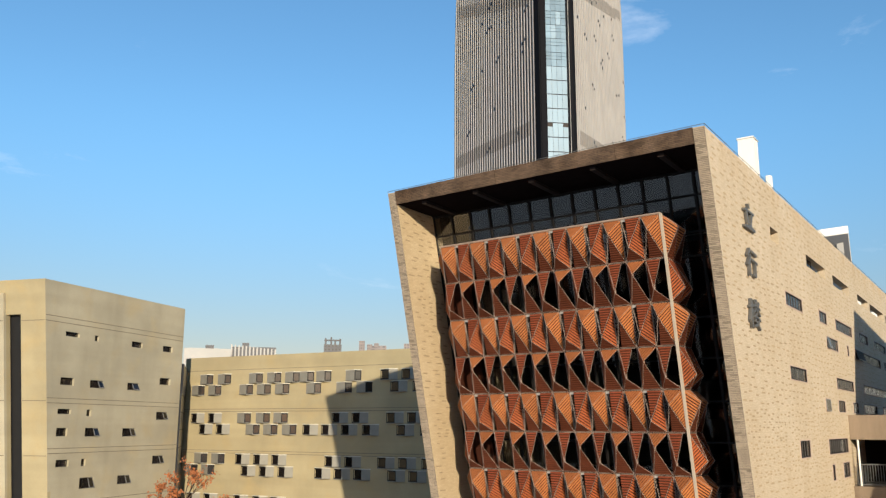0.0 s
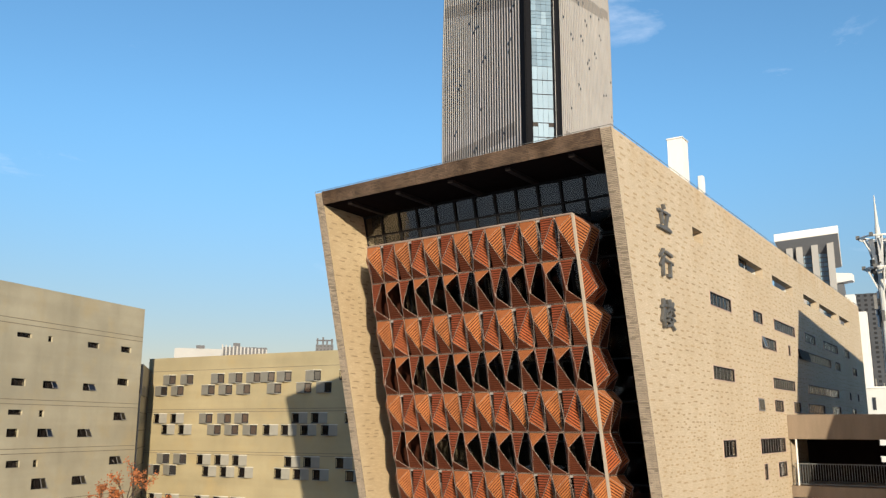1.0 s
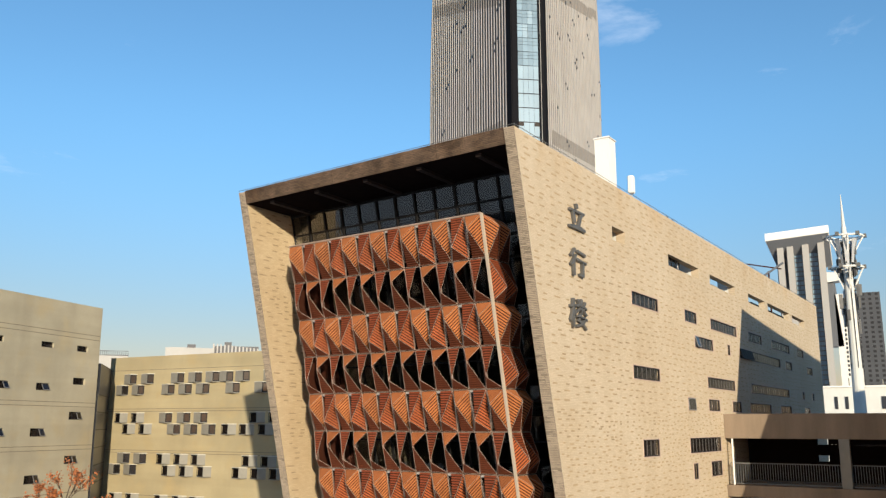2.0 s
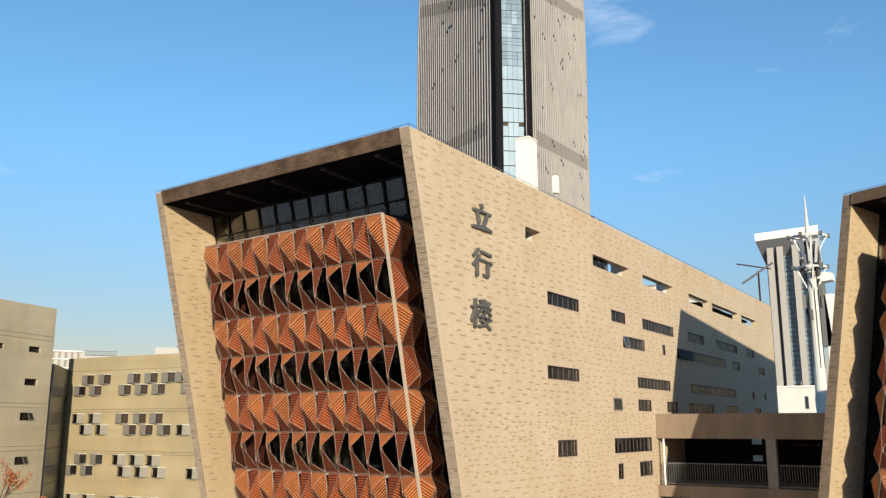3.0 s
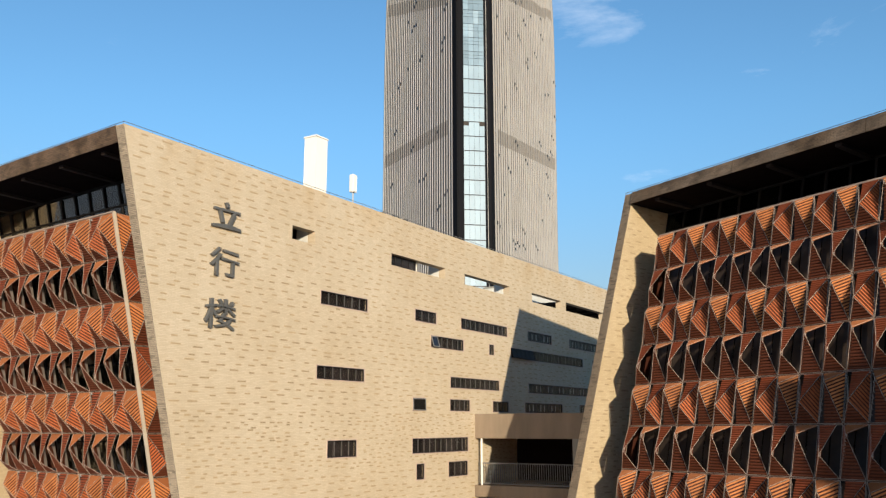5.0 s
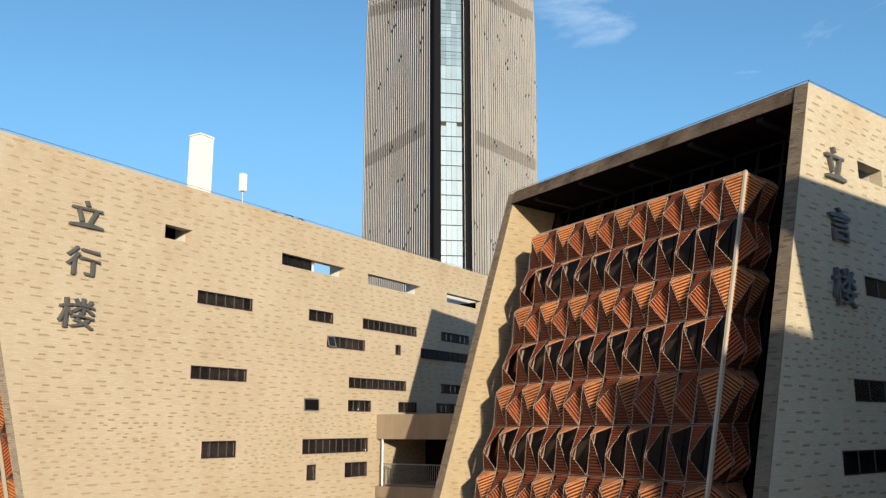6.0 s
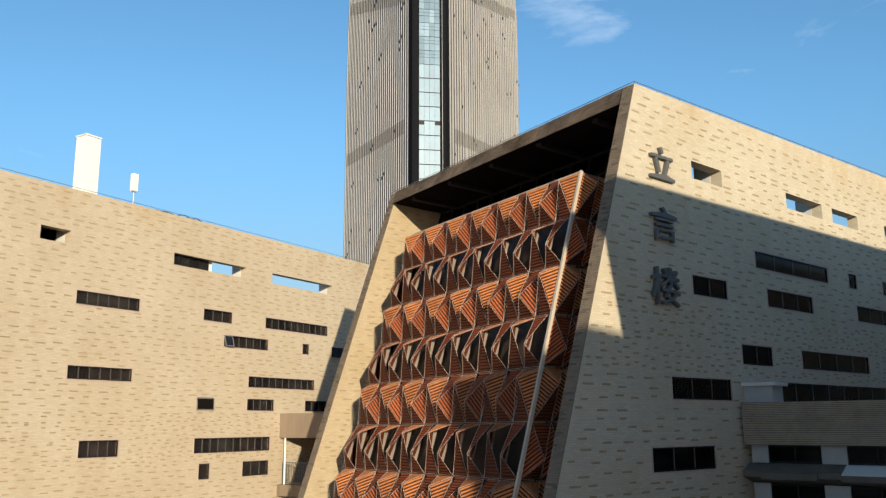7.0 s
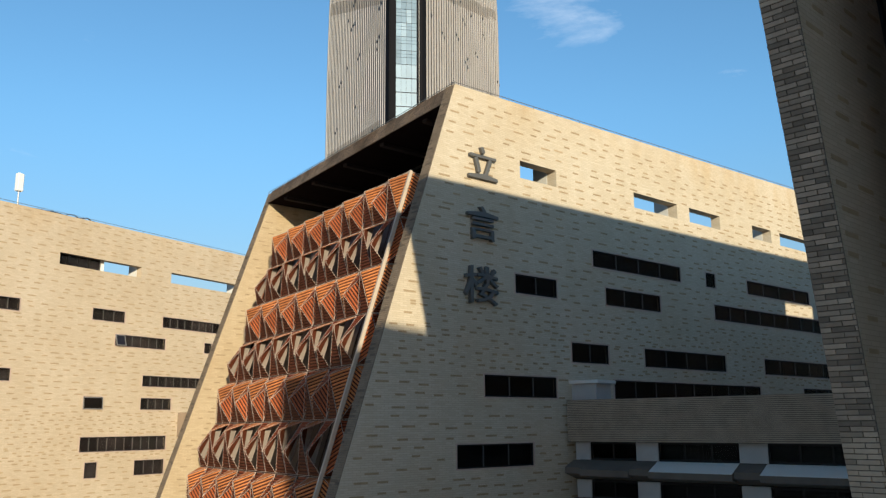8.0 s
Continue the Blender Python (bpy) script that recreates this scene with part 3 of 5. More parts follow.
    hexa(bm, [F(r1, 21.5) + D * k0, F(r0, 21.5) + D * k0, F(r0, 21.5) + D * (k0 + 0.1), F(r1, 21.5) + D * (k0 + 0.1)],
         [F(r1, TOP - 0.5) + D * k0, F(r0, TOP - 0.5) + D * k0, F(r0, TOP - 0.5) + D * (k0 + 0.1), F(r1, TOP - 0.5) + D * (k0 + 0.1)])
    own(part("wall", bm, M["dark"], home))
    if canopy > gd + 9:
        c0, c1 = A - N * T + D * canopy, B + N * T + D * canopy
        bm = bmesh.new()
        hexa(bm, [p + Z * 21.5 for p in (c1 - D * 0.3, c0 - D * 0.3, c0, c1)], [p + Z * (TOP - 0.5) for p in (c1 - D * 0.3, c0 - D * 0.3, c0, c1)])
        own(part("wall", bm, M["white"], home, "white rendered wall of the roof terrace"))
    # curtain wall at the back of the recess
    cw = own(part("curtain_wall", bmesh.new(), M["steel"], home, "dark steel and glass front set back in the frame"))
    bm = bmesh.new()
    span = (F(r1, 0) - F(r0, 0)).length
    n = round(span / 1.42)
    zz = [24.6, 23.42, 21.6, 20.4, 17.3, 15.2, 13.0, 10.9, 8.7, 6.5, 4.3, 2.2, 0.0]
    for k in range(n + 1):
        r = r0 + (r1 - r0) * k / n
        b2 = bmesh.new()
        beam(b2, F(r, 0) + D * gd, F(r, 24.66) + D * gd, 0.09, 0.14, up=across)
        part("mullion", b2, M["steel"], cw)
    for z in zz:
        b2 = bmesh.new()
        beam(b2, F(r0, max(z, 0.05)) + D * (gd - 0.02), F(r1, max(z, 0.05)) + D * (gd - 0.02), 0.12, 0.09)
        part("transom", b2, M["steel"], cw)
    beam(bm, F(r0, 24.64) + D * gd, F(r1, 24.64) + D * gd, 0.2, 0.06)
    cw.data = mesh_of("curtain_wall", bm, M["steel"])
    warp = random.Random(seed + 90)
    for k in range(n):
        ra, rb = r0 + (r1 - r0) * (k + 0.03) / n, r0 + (r1 - r0) * (k + 0.97) / n
        for za, zb2 in ((23.45, 24.6), (21.6, 23.4), (0.0, 21.55)):
            bm = bmesh.new()
            # each pane sits a little out of true
            e = [gd + 0.045 + warp.uniform(-0.006, 0.006) for _ in range(4)]
            hexa(bm, [F(rb, za) + D * e[0], F(ra, za) + D * e[1], F(ra, za) + D * (e[1] + 0.01), F(rb, za) + D * (e[0] + 0.01)],
                 [F(rb, zb2) + D * e[2], F(ra, zb2) + D * e[3], F(ra, zb2) + D * (e[3] + 0.01), F(rb, zb2) + D * (e[2] + 0.01)])
            p = part("pane", bm, M["clerestory_glass" if za > 21 and lean > 0 else "recess_glass"], cw)
            p.visible_shadow = False
    # windows in the side wall; the roof-terrace row stays open
    for k, h in enumerate(holes):
        if h[2] < 21.5:
            own(window(home, A, D, N, h, panes=1 if 1.2 < h[1] - h[0] < 1.5 else max(1, round((h[1] - h[0]) / pane)), tilt=(sashes or {}).get(k, ()), curtains=pale(h), reach=0.03 if h[1] - h[0] < 1.5 else 0.2, sash="steel" if h[1] - h[0] > 10 else "sash", depth=0.055))
        elif k in closed:
            own(window(home, A, D, N, (h[0], h[0] + (h[1] - h[0]) * 0.5, h[2], h[3]), depth=0.35))
    # cross walls on the roof terrace
    for k in fins:
        bm = bmesh.new()
        h = holes[k]
        a, b = A - N * (T + 0.004) + D * (h[1] - 0.02), A - N * (T + 0.85) + D * (h[1] - 0.02)
        c, d = b + D * 0.3, a + D * 0.3
        hexa(bm, [p + Z * 21.57 for p in (a, b, c, d)], [p + Z * 25.1 for p in (a, b, c, d)])
        bmesh.ops.recalc_face_normals(bm, faces=bm.faces)
        own(part("cross_wall", bm, M["offwhite"], home, "pale rendered cross wall on the roof terrace"))
    # thin lightning rail along the roof edges
    bm = bmesh.new()
    for a, b in ((F(0, TOP), F(1, TOP)), (F(0, TOP), A + D * length + Z * (TOP + rise * length))):
        d = b - a
        k = int(d.length / 1.6)
        tube(bm, a + Z * 0.11, b + Z * 0.11, 0.016, n=5)
        for i in range(k + 1):
            c = a + d * (i / k)
            tube(bm, c - Z * 0.02, c + Z * 0.11, 0.012, n=4)
    own(part("roof_rail", bm, M["railgrey"], home, "thin metal rail along the roof edge"))
    return home


# window openings: along the wall, and their heights
L0, L1, L2, L3, L4, L5, L6 = (22.1, 22.88), (18.72, 19.5), (17.1, 17.89), (14.4, 15.16), (12.78, 13.58), (9.98, 10.94), (8.3, 9.3)


def at_levels(*rows):
    return [(a, b, *lv) for lv, spans in rows for a, b in spans]


Y1 = 39.84
HOLES1 = [(a - Y1, b - Y1, z0, z1) for a, b, z0, z1 in at_levels(
    (L0, ((51.4, 53.34), (61.0, 67.65), (70.38, 77.52), (81.64, 87.6), (88.65, 97.9), (99.2, 105.6))),
    (L1, ((54.0, 58.48), (63.8, 66.42), (69.81, 76.99), (80.67, 85.3), (89.1, 96.6), (100.2, 103.4))),
    (L2, ((65.76, 70.16), (74.0, 74.75), (77.57, 92.1), (94.45, 97.2), (104.8, 107.7))),
    (L3, ((53.8, 58.25), (68.29, 75.5), (80.57, 95.1), (101.4, 102.4), (106.55, 107.6))),
    (L4, ((63.57, 65.04), (68.24, 70.97), (74.46, 77.03), (79.9, 87.2), (91.0, 95.5), (102.1, 104.8))),
    (L5, ((54.9, 57.6), (63.53, 70.67))),
    (L6, ((64.02, 64.96), (68.02, 70.6))),
)]
wedge("lecture_block", "cream brick block with a forward-leaning framed front", (-10.486, Y1), (-30.04, 41.33), D1, 0.268, 73.4, HOLES1, M["wall1"], 25.0, M["fascia1"], M["edge"], (0, 1, 2),
      near=(4, 17.5, 11, 23), seed=11, sashes={12: (0,), 14: (0, 1, 2, 3, 4), 22: (0,)}, closed=(1,), pale=lambda h: 40 < h[0] < 58, inner=M["inner_wall1"])
HOLES2 = [(a - 0.08, b - 0.08, z0, z1) for a, b, z0, z1 in at_levels(
    (L0, ((3.88, 6.26), (12.06, 15.81), (16.95, 19.97), (23.45, 25.65), (26.69, 35.85), (37.15, 40.0))),
    (L1, ((8.61, 15.74), (18.1, 19.05), (22.34, 29.76), (34.16, 40.0))),
    ((17.0, 17.82), ((3.4, 6.04), (9.46, 13.83), (18.75, 33.3), (37.1, 41.0))),
    ((14.25, 15.12), ((6.89, 9.5), (12.26, 19.54), (23.62, 36.3))),
    ((12.68, 13.55), ((1.51, 5.82), (9.81, 22.97), (28.0, 33.0))),
    ((9.95, 10.85), ((0.0, 4.26),)),
)]
wedge("lecture_block", "cream brick block with a backward-leaning framed front", (22.744, 55.336), (4.467, 64.33), D2, -0.346, 64.0, HOLES2, M["wall2"], 5.6, M["fascia2"], M["edge_dark"], (0, 1, 3),
      near=(-1, 9, 14, 24.5), seed=23, sashes={}, pane=1.7, rise=0.021, inner=M["inner_wall2"])
P3 = Vector((38.51, 43.16, 0))
B3 = P3 + D3 * -5.83
near_block = wedge("lecture_block", "cream brick block with a forward-leaning brown brick edge", (B3.x + 17.9, B3.y - 8.9), (B3.x, B3.y), D3, 0.225, 90.0, [], M["wall3"], 5.0, M["fascia2"], M["edge"], (),
      left_holes=[(29.8, 33.6, 21.8, 22.65)], seed=31, single=(11.5, 21.5), inner=M["wall3"])
# plain dark wall, added out of view to shade the recess beside its frame
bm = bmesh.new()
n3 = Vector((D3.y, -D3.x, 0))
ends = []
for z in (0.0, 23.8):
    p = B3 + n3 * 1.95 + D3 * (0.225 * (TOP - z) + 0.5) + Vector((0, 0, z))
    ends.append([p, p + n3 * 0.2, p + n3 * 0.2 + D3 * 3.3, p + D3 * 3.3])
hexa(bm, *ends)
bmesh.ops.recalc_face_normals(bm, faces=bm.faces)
part("end_wall", bm, M["skin"], near_block, "unseen dark wall added to shade the recess").matrix_parent_inverse = Matrix.Translation(-near_block.location)


# ---- folded terracotta screens ----
def panel_mesh(u, w, n, cw, rh, high, closed, shut=False):
    """One folded panel: a skewed pyramid over a cell, its facets ribbed. u runs along the front, w down it, n out of it.
    closed: the right facet is ribbed and the left one louvred; otherwise the right one is open and the left one a lined sheet.
    Returns the mesh of the trim, and those of the facets."""
    u, w, n = Vector(u), Vector(w), Vector(n)
    pt = lambda a, b, c: u * (a * cw) + w * (b * rh) + n * c
    TR, TL, BR, BL = pt(0.02, 0.012, 0), pt(0.98, 0.012, 0), pt(0.02, 0.988, 0), pt(0.98, 0.988, 0)
    P = pt(0.48, 0.28, 0.68) if high else pt(0.5, 0.66, 0.64)
    made = []

    def outward(a, b, c):
        nor = (b - a).cross(c - a).normalized()
        return nor if nor.dot(n) > 0 else -nor

    def ribbed(a, b, tip, mat=M["rib"], pitch=0.132, wide=0.074, high=0.05):
        """A sheet folded into ribs parallel to the edge a-b, narrowing to the tip."""
        nor = outward(a, b, tip)
        e = (b - a).normalized()
        h = ((tip - a) - e * (tip - a).dot(e)).length
        prof, k = [(0.0, 0.0)], 0.03
        while k + wide < h - 0.06:
            prof += [(k, 0.0), (k + 0.008, high), (k + wide - 0.008, high), (k + wide, 0.0)]
            k += pitch
        prof.append((h - 0.02, 0.0))
        bm = bmesh.new()
        rows = []
        for k, up in prof:
            f = k / h
            p, q = a + (tip - a) * f, b + (tip - b) * f
            inset = (q - p) * min(0.3, 0.03 / max((q - p).length, 0.05))
            rows.append([bm.verts.new(v + nor * (up - 0.038)) for v in (p + inset, q - inset)])
        # the sunk strips get the darkened groove colour, shade included
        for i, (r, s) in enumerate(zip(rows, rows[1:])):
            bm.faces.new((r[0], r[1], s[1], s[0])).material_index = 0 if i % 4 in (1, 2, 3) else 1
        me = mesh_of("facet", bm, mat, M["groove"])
        made.append(me)

    def sheet(a, b, c, back, mat, called="lining"):
        nor = outward(a, b, c)
        mid = (a + b + c) / 3
        bm = bmesh.new()
        top = [bm.verts.new(mid + (p - mid) * 0.97 - nor * back) for p in (a, b, c)]
        low = [bm.verts.new(v.co - nor * 0.015) for v in top]
        bm.faces.new(top), bm.faces.new(low[::-1])
        for k in range(3):
            bm.faces.new((top[k], top[(k + 1) % 3], low[(k + 1) % 3], low[k]))
        bmesh.ops.recalc_face_normals(bm, faces=bm.faces)
        made.append(mesh_of(called, bm, mat))

    def louvre(a, b, tip):
        nor = outward(a, b, tip)
        bm = bmesh.new()
        k = 0.08
        while k < 0.9:
            p, q = a + (tip - a) * k, b + (tip - b) * k
            beam(bm, p - nor * 0.05, q - nor * 0.05, 0.026, 0.02, up=nor)
            k += 0.125
        made.append(mesh_of("louvre", bm, M["louvre"]))

    top = TR if closed or high else pt(0.26, 0.012, 0.0)
    # slits beside the dark facets of the closed panels
    tl = pt(0.80, 0.012, 0.0) if closed and not shut else TL
    bl = pt(0.82, 0.988, 0.0) if closed and high and not shut else BL
    # colours follow each facet's facing: brighter on the sun side, darker elsewhere
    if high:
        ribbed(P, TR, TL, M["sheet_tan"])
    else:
        ribbed(top, tl, P, M["rib_shaded"])
    ribbed(BR, bl, P, M["sheet_shaded"])
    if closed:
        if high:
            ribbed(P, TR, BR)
            ribbed(P, TL, BL, M["rib_shaded"]) if shut else louvre(P, TL, BL)
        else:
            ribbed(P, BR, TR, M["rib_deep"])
            ribbed(P, BL, TL, M["rib_shaded"]) if shut else louvre(P, BL, TL)
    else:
        ribbed(TL, P, BL, M["rib_shaded"]) if high else ribbed(BL, P, TL, M["rib_shaded"])
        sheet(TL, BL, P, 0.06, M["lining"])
        sheet(TL.lerp(P, 0.62) if high else BL.lerp(P, 0.62), BL if high else TL, P, 0.085, M["sheet_shaded"])
    # thin edge strips along all folds, one lattice
    trim = bmesh.new()
    v = [trim.verts.new(p + n * 0.004) for p in (TL, TR, BR, BL, P)]
    if top is TR:
        trim.faces.new((v[0], v[1], v[4]))
        trim.faces.new((v[1], v[2], v[4]))
    else:
        v.append(trim.verts.new(top + n * 0.004))
        trim.faces.new((v[0], v[5], v[4]))
        trim.faces.new((v[5], v[1], v[2], v[4]))
    trim.faces.new((v[2], v[3], v[4]))
    trim.faces.new((v[3], v[0], v[4]))
    bmesh.ops.recalc_face_normals(trim, faces=trim.faces)
    bmesh.ops.wireframe(trim, faces=trim.faces[:], thickness=0.019, offset=0.0, use_replace=True, use_boundary=True, use_even_offset=True)
    return mesh_of("panel", trim, M["trim"]), made


def screen(label, O, U, W, width, rh, rows, back, brackets=False, glazed=0.0):
    """13 columns of folded panels, closed and open rows in turn, with two return columns at both ends."""
    O, U, W = Vector(O), Vector(U).normalized(), Vector(W)
    n = U.cross(W).normalized()
    n = n if n.y < 0 else -n
    cols, cw = 13, width / 13
    home = thing("facade_screen", O + W * (rows * rh), label, "facade screen")
    inv = Matrix.Translation(-home.location)
    Bk = Vector(back)
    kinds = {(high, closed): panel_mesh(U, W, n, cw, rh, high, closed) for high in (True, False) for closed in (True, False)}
    bm = bmesh.new()
    box(bm, U * (cw * 0.9) + W * (rh * 0.045) - n * 0.06, (0.17, 0.06, 0.12), (U, n, W.normalized()))
    bracket = mesh_of("bracket", bm, M["greywhite"])
    rc = 1.1
    side_r = {(h, True): panel_mesh(Bk, W, -U, rc, rh, h, True, True) for h in (True, False)}
    side_l = {(h, True): panel_mesh(Bk, W, U, rc, rh, h, True, True) for h in (True, False)}

    def put(pair, at):
        p = new("panel", pair[0])
        p.parent, p.matrix_parent_inverse, p.location = home, inv, at
        for me in pair[1]:
            f = new(me.name.split(".")[0], me)
            f.parent = p
        return p

    for j in range(rows):
        for i in range(cols):
            shut = j % 2 == 0
            high = (i % 2 == 0) == shut
            cell = put(kinds[high, shut], O + U * (i * cw) + W * (j * rh))
            if brackets and shut and not high:
                new("bracket", bracket).parent = cell
        for c in range(2):
            put(side_r[shut, True], O + Bk * (rc * c + 0.09) + W * (j * rh))
            put(side_l[shut, True], O + U * width + Bk * (rc * c + 0.09) + W * (j * rh))
    for e in (O - U * 0.04,):
        bm = bmesh.new()
        beam(bm, e + n * 0.03, e + n * 0.03 + W * (rows * rh), 0.12, 0.14, up=n)
        post = part("corner_post", bm, M["post"], home, "pale metal corner post")
        post.matrix_parent_inverse = inv
    for j in range(rows):
        bm = bmesh.new()
        beam(bm, O + W * (j * rh - 0.02) - n * 0.03, O + U * width + W * (j * rh - 0.02) - n * 0.03, 0.05 if j else 0.13, 0.05)
        rail = part("rail", bm, M["skin" if j else "trim"], home, "dark metal rail between the rows" if j else "pale metal rail along the top")
        rail.matrix_parent_inverse = inv
    for i in range(cols if glazed else 0):
        bm = bmesh.new()
        a = O + U * (cw * i + 0.03) - n * glazed
        w = U * (cw - 0.06)
        hexa(bm, [a + W * (rows * rh), a + w + W * (rows * rh), a + w + W * (rows * rh) - n * 0.02, a + W * (rows * rh) - n * 0.02], [a, a + w, a + w - n * 0.02, a - n * 0.02])
        bmesh.ops.recalc_face_normals(bm, faces=bm.faces)
        pane = part("inner_pane", bm, M["innerpane"], home, "dull brown-grey window behind the panels")
        pane.matrix_parent_inverse = inv
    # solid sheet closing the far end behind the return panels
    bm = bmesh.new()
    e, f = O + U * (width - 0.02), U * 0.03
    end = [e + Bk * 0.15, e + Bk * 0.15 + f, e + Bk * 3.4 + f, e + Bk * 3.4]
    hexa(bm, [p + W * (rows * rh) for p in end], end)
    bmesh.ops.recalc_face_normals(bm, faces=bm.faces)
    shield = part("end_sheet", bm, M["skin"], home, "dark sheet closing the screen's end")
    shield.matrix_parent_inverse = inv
    # dark level plates, added to stop sunlight falling in behind the panels
    for j in range(0, rows + 1, 2):
        bm = bmesh.new()
        a, b = O + W * (j * rh) - n * 0.12 + U * 0.1, O + U * (width - 0.1) + W * (j * rh) - n * 0.12
        d = Bk * 2.2
        hexa(bm, [p - Vector((0, 0, 0.1)) for p in (b, a, a + d, b + d)], [b, a, a + d, b + d])
        deck = part("gangway", bm, M["steel"], home, "dark plate added behind the panels to stop sunlight")
        deck.matrix_parent_inverse = inv
    return home


screen("screen of folded terracotta-slatted panels under a forward-leaning frame", (-13.539, 41.932, 22.066), (-0.99708, 0.0763, 0), (-0.0071, 0.2607, -1.0), 13.85, 2.13, 9, (0, 1, 0), brackets=True)
screen("screen of folded terracotta-slatted panels on a backward-leaning front", (19.78, 56.60, 22.45), (-0.897, 0.441, -0.007), (-0.0988, -0.3305, -1.0), 14.4, 2.125, 9, tuple(D2), glazed=0.8)


# ---- raised characters on the walls ----
def character(text, P, D, N, s0, s1, z0, z1):
    cu = bpy.data.curves.new("character", "FONT")
    cu.body, cu.extrude, cu.bevel_depth, cu.offset = text, 0.075, 0.012, -0.004
    tmp = bpy.data.objects.new("tmp", cu)
    scene.collection.objects.link(tmp)
    bpy.context.view_layer.update()
    me = bpy.data.meshes.new_from_object(tmp.evaluated_get(bpy.context.evaluated_depsgraph_get()))
    bpy.data.objects.remove(tmp)
    xs, ys = [v.co.x for v in me.vertices], [v.co.y for v in me.vertices]
    x0, x1, y0, y1 = min(xs), max(xs), min(ys), max(ys)
    P, D, N = Vector(P), Vector(D), Vector(N)
    for v in me.vertices:
        fx, fy = (v.co.x - x0) / (x1 - x0), (v.co.y - y0) / (y1 - y0)
        sag = 0.06 * math.sin(fx * math.pi) * (s1 - s0)
        p = D * (s0 + fx * (s1 - s0)) + Vector((0, 0, z0 + fy * (z1 - z0) + sag - 0.05)) + N * (v.co.z + 0.095)
        v.co = p
    me.materials.clear()
    me.materials.append(M["sign"])
    ob = new("sign_character", me)
    ob.location = P
    return tagged(ob, "raised grey cast-metal character on the cream brick wall", "sign", "characters on the walls")


for text, s0, s1, z0, z1 in (("立", 45.37, 47.32, 21.72, 23.0), ("行", 45.37, 47.3, 19.17, 20.62), ("楼", 45.18, 47.25, 16.52, 18.0)):
    character(text, (-10.486, 0, 0), D1, N1, s0, s1, z0, z1)
for text, s0, s1, z0, z1 in (("立", 0.69, 2.33, 21.6, 22.9), ("言", 0.58, 2.32, 18.96, 20.33), ("楼", 0.39, 2.28, 16.33, 17.84)):
    character(text, (22.72, 55.26, 0), D2, N2, s0, s1, z0, z1)

# ---- on the roof ----
vent = thing("roof_shaft", (-12.3, 55.3, 21.5), "white painted ventilation shaft rising above the roof", "ventilation shaft")
bm = bmesh.new()
box(bm, (0, 0, 3.95), (0.95, 1.08, 7.9))
part("shaft", bm, M["white"], vent)
bm = bmesh.new()
hexa(bm, [(-0.54, -0.6, 7.9), (0.54, -0.6, 7.9), (0.54, 0.6, 7.9), (-0.54, 0.6, 7.9)], [(-0.5, -0.56, 8.0), (0.5, -0.56, 8.0), (0.5, 0.56, 8.0), (-0.5, 0.56, 8.0)])
part("cap", bm, M["white"], vent)
cable = bmesh.new()
rnd = random.Random(4)
last = Vector((0.3, 0, 0.03))
for k in range(1, 15):
    here = Vector((0.3 + rnd.uniform(-0.06, 0.06), 0.34 * k, 0.03 + 0.2 * abs(math.sin(k * 0.9)) * rnd.random()))
    tube(cable, last, here, 0.035, n=6)
    last = here
cab = solid("roof_cable", cable, M["black"], "loose black cable lying along the parapet top", "cable")
cab.location = (-11.05, 58.9, 25.41)
house = thing("roof_house", (-18.0, 101.2, 21.56), "low white rendered plant room on the roof terrace", "plant room")
bm = bmesh.new()
box(bm, (0, 0, 1.8), (4.0, 22, 3.6))
part("wall", bm, M["offwhite"], house)
bm = bmesh.new()
box(bm, (0.0, 0, 3.68), (4.2, 22.2, 0.14))
part("roof", bm, M["roof"], house)
bm = bmesh.new()
box(bm, (3.2, 1.5, 2.05), (3.6, 19.0, 0.2))
part("canopy", bm, M["soffit_beam"], house, "dark flat canopy along the parapet")
for k in range(7):
    bm = bmesh.new()
    box(bm, (3.2, -6.6 + 2.7 * k, 1.86), (3.5, 0.16, 0.16))
    part("canopy_beam", bm, M["steel"], house)
ant = thing("roof_antenna", (-11.9, 58.6, 21.5), "white antenna box on a short pole above the parapet", "antenna")
bm = bmesh.new()
tube(bm, (0, 0, 0), (0, 0, 5.2), 0.05)
part("pole", bm, M["galv"], ant)
bm = bmesh.new()
box(bm, (0, 0, 5.75), (0.36, 0.42, 1.2))
bmesh.ops.bevel(bm, geom=bm.edges[:], offset=0.04, segments=2, affect="EDGES")
part("box", bm, M["white"], ant)


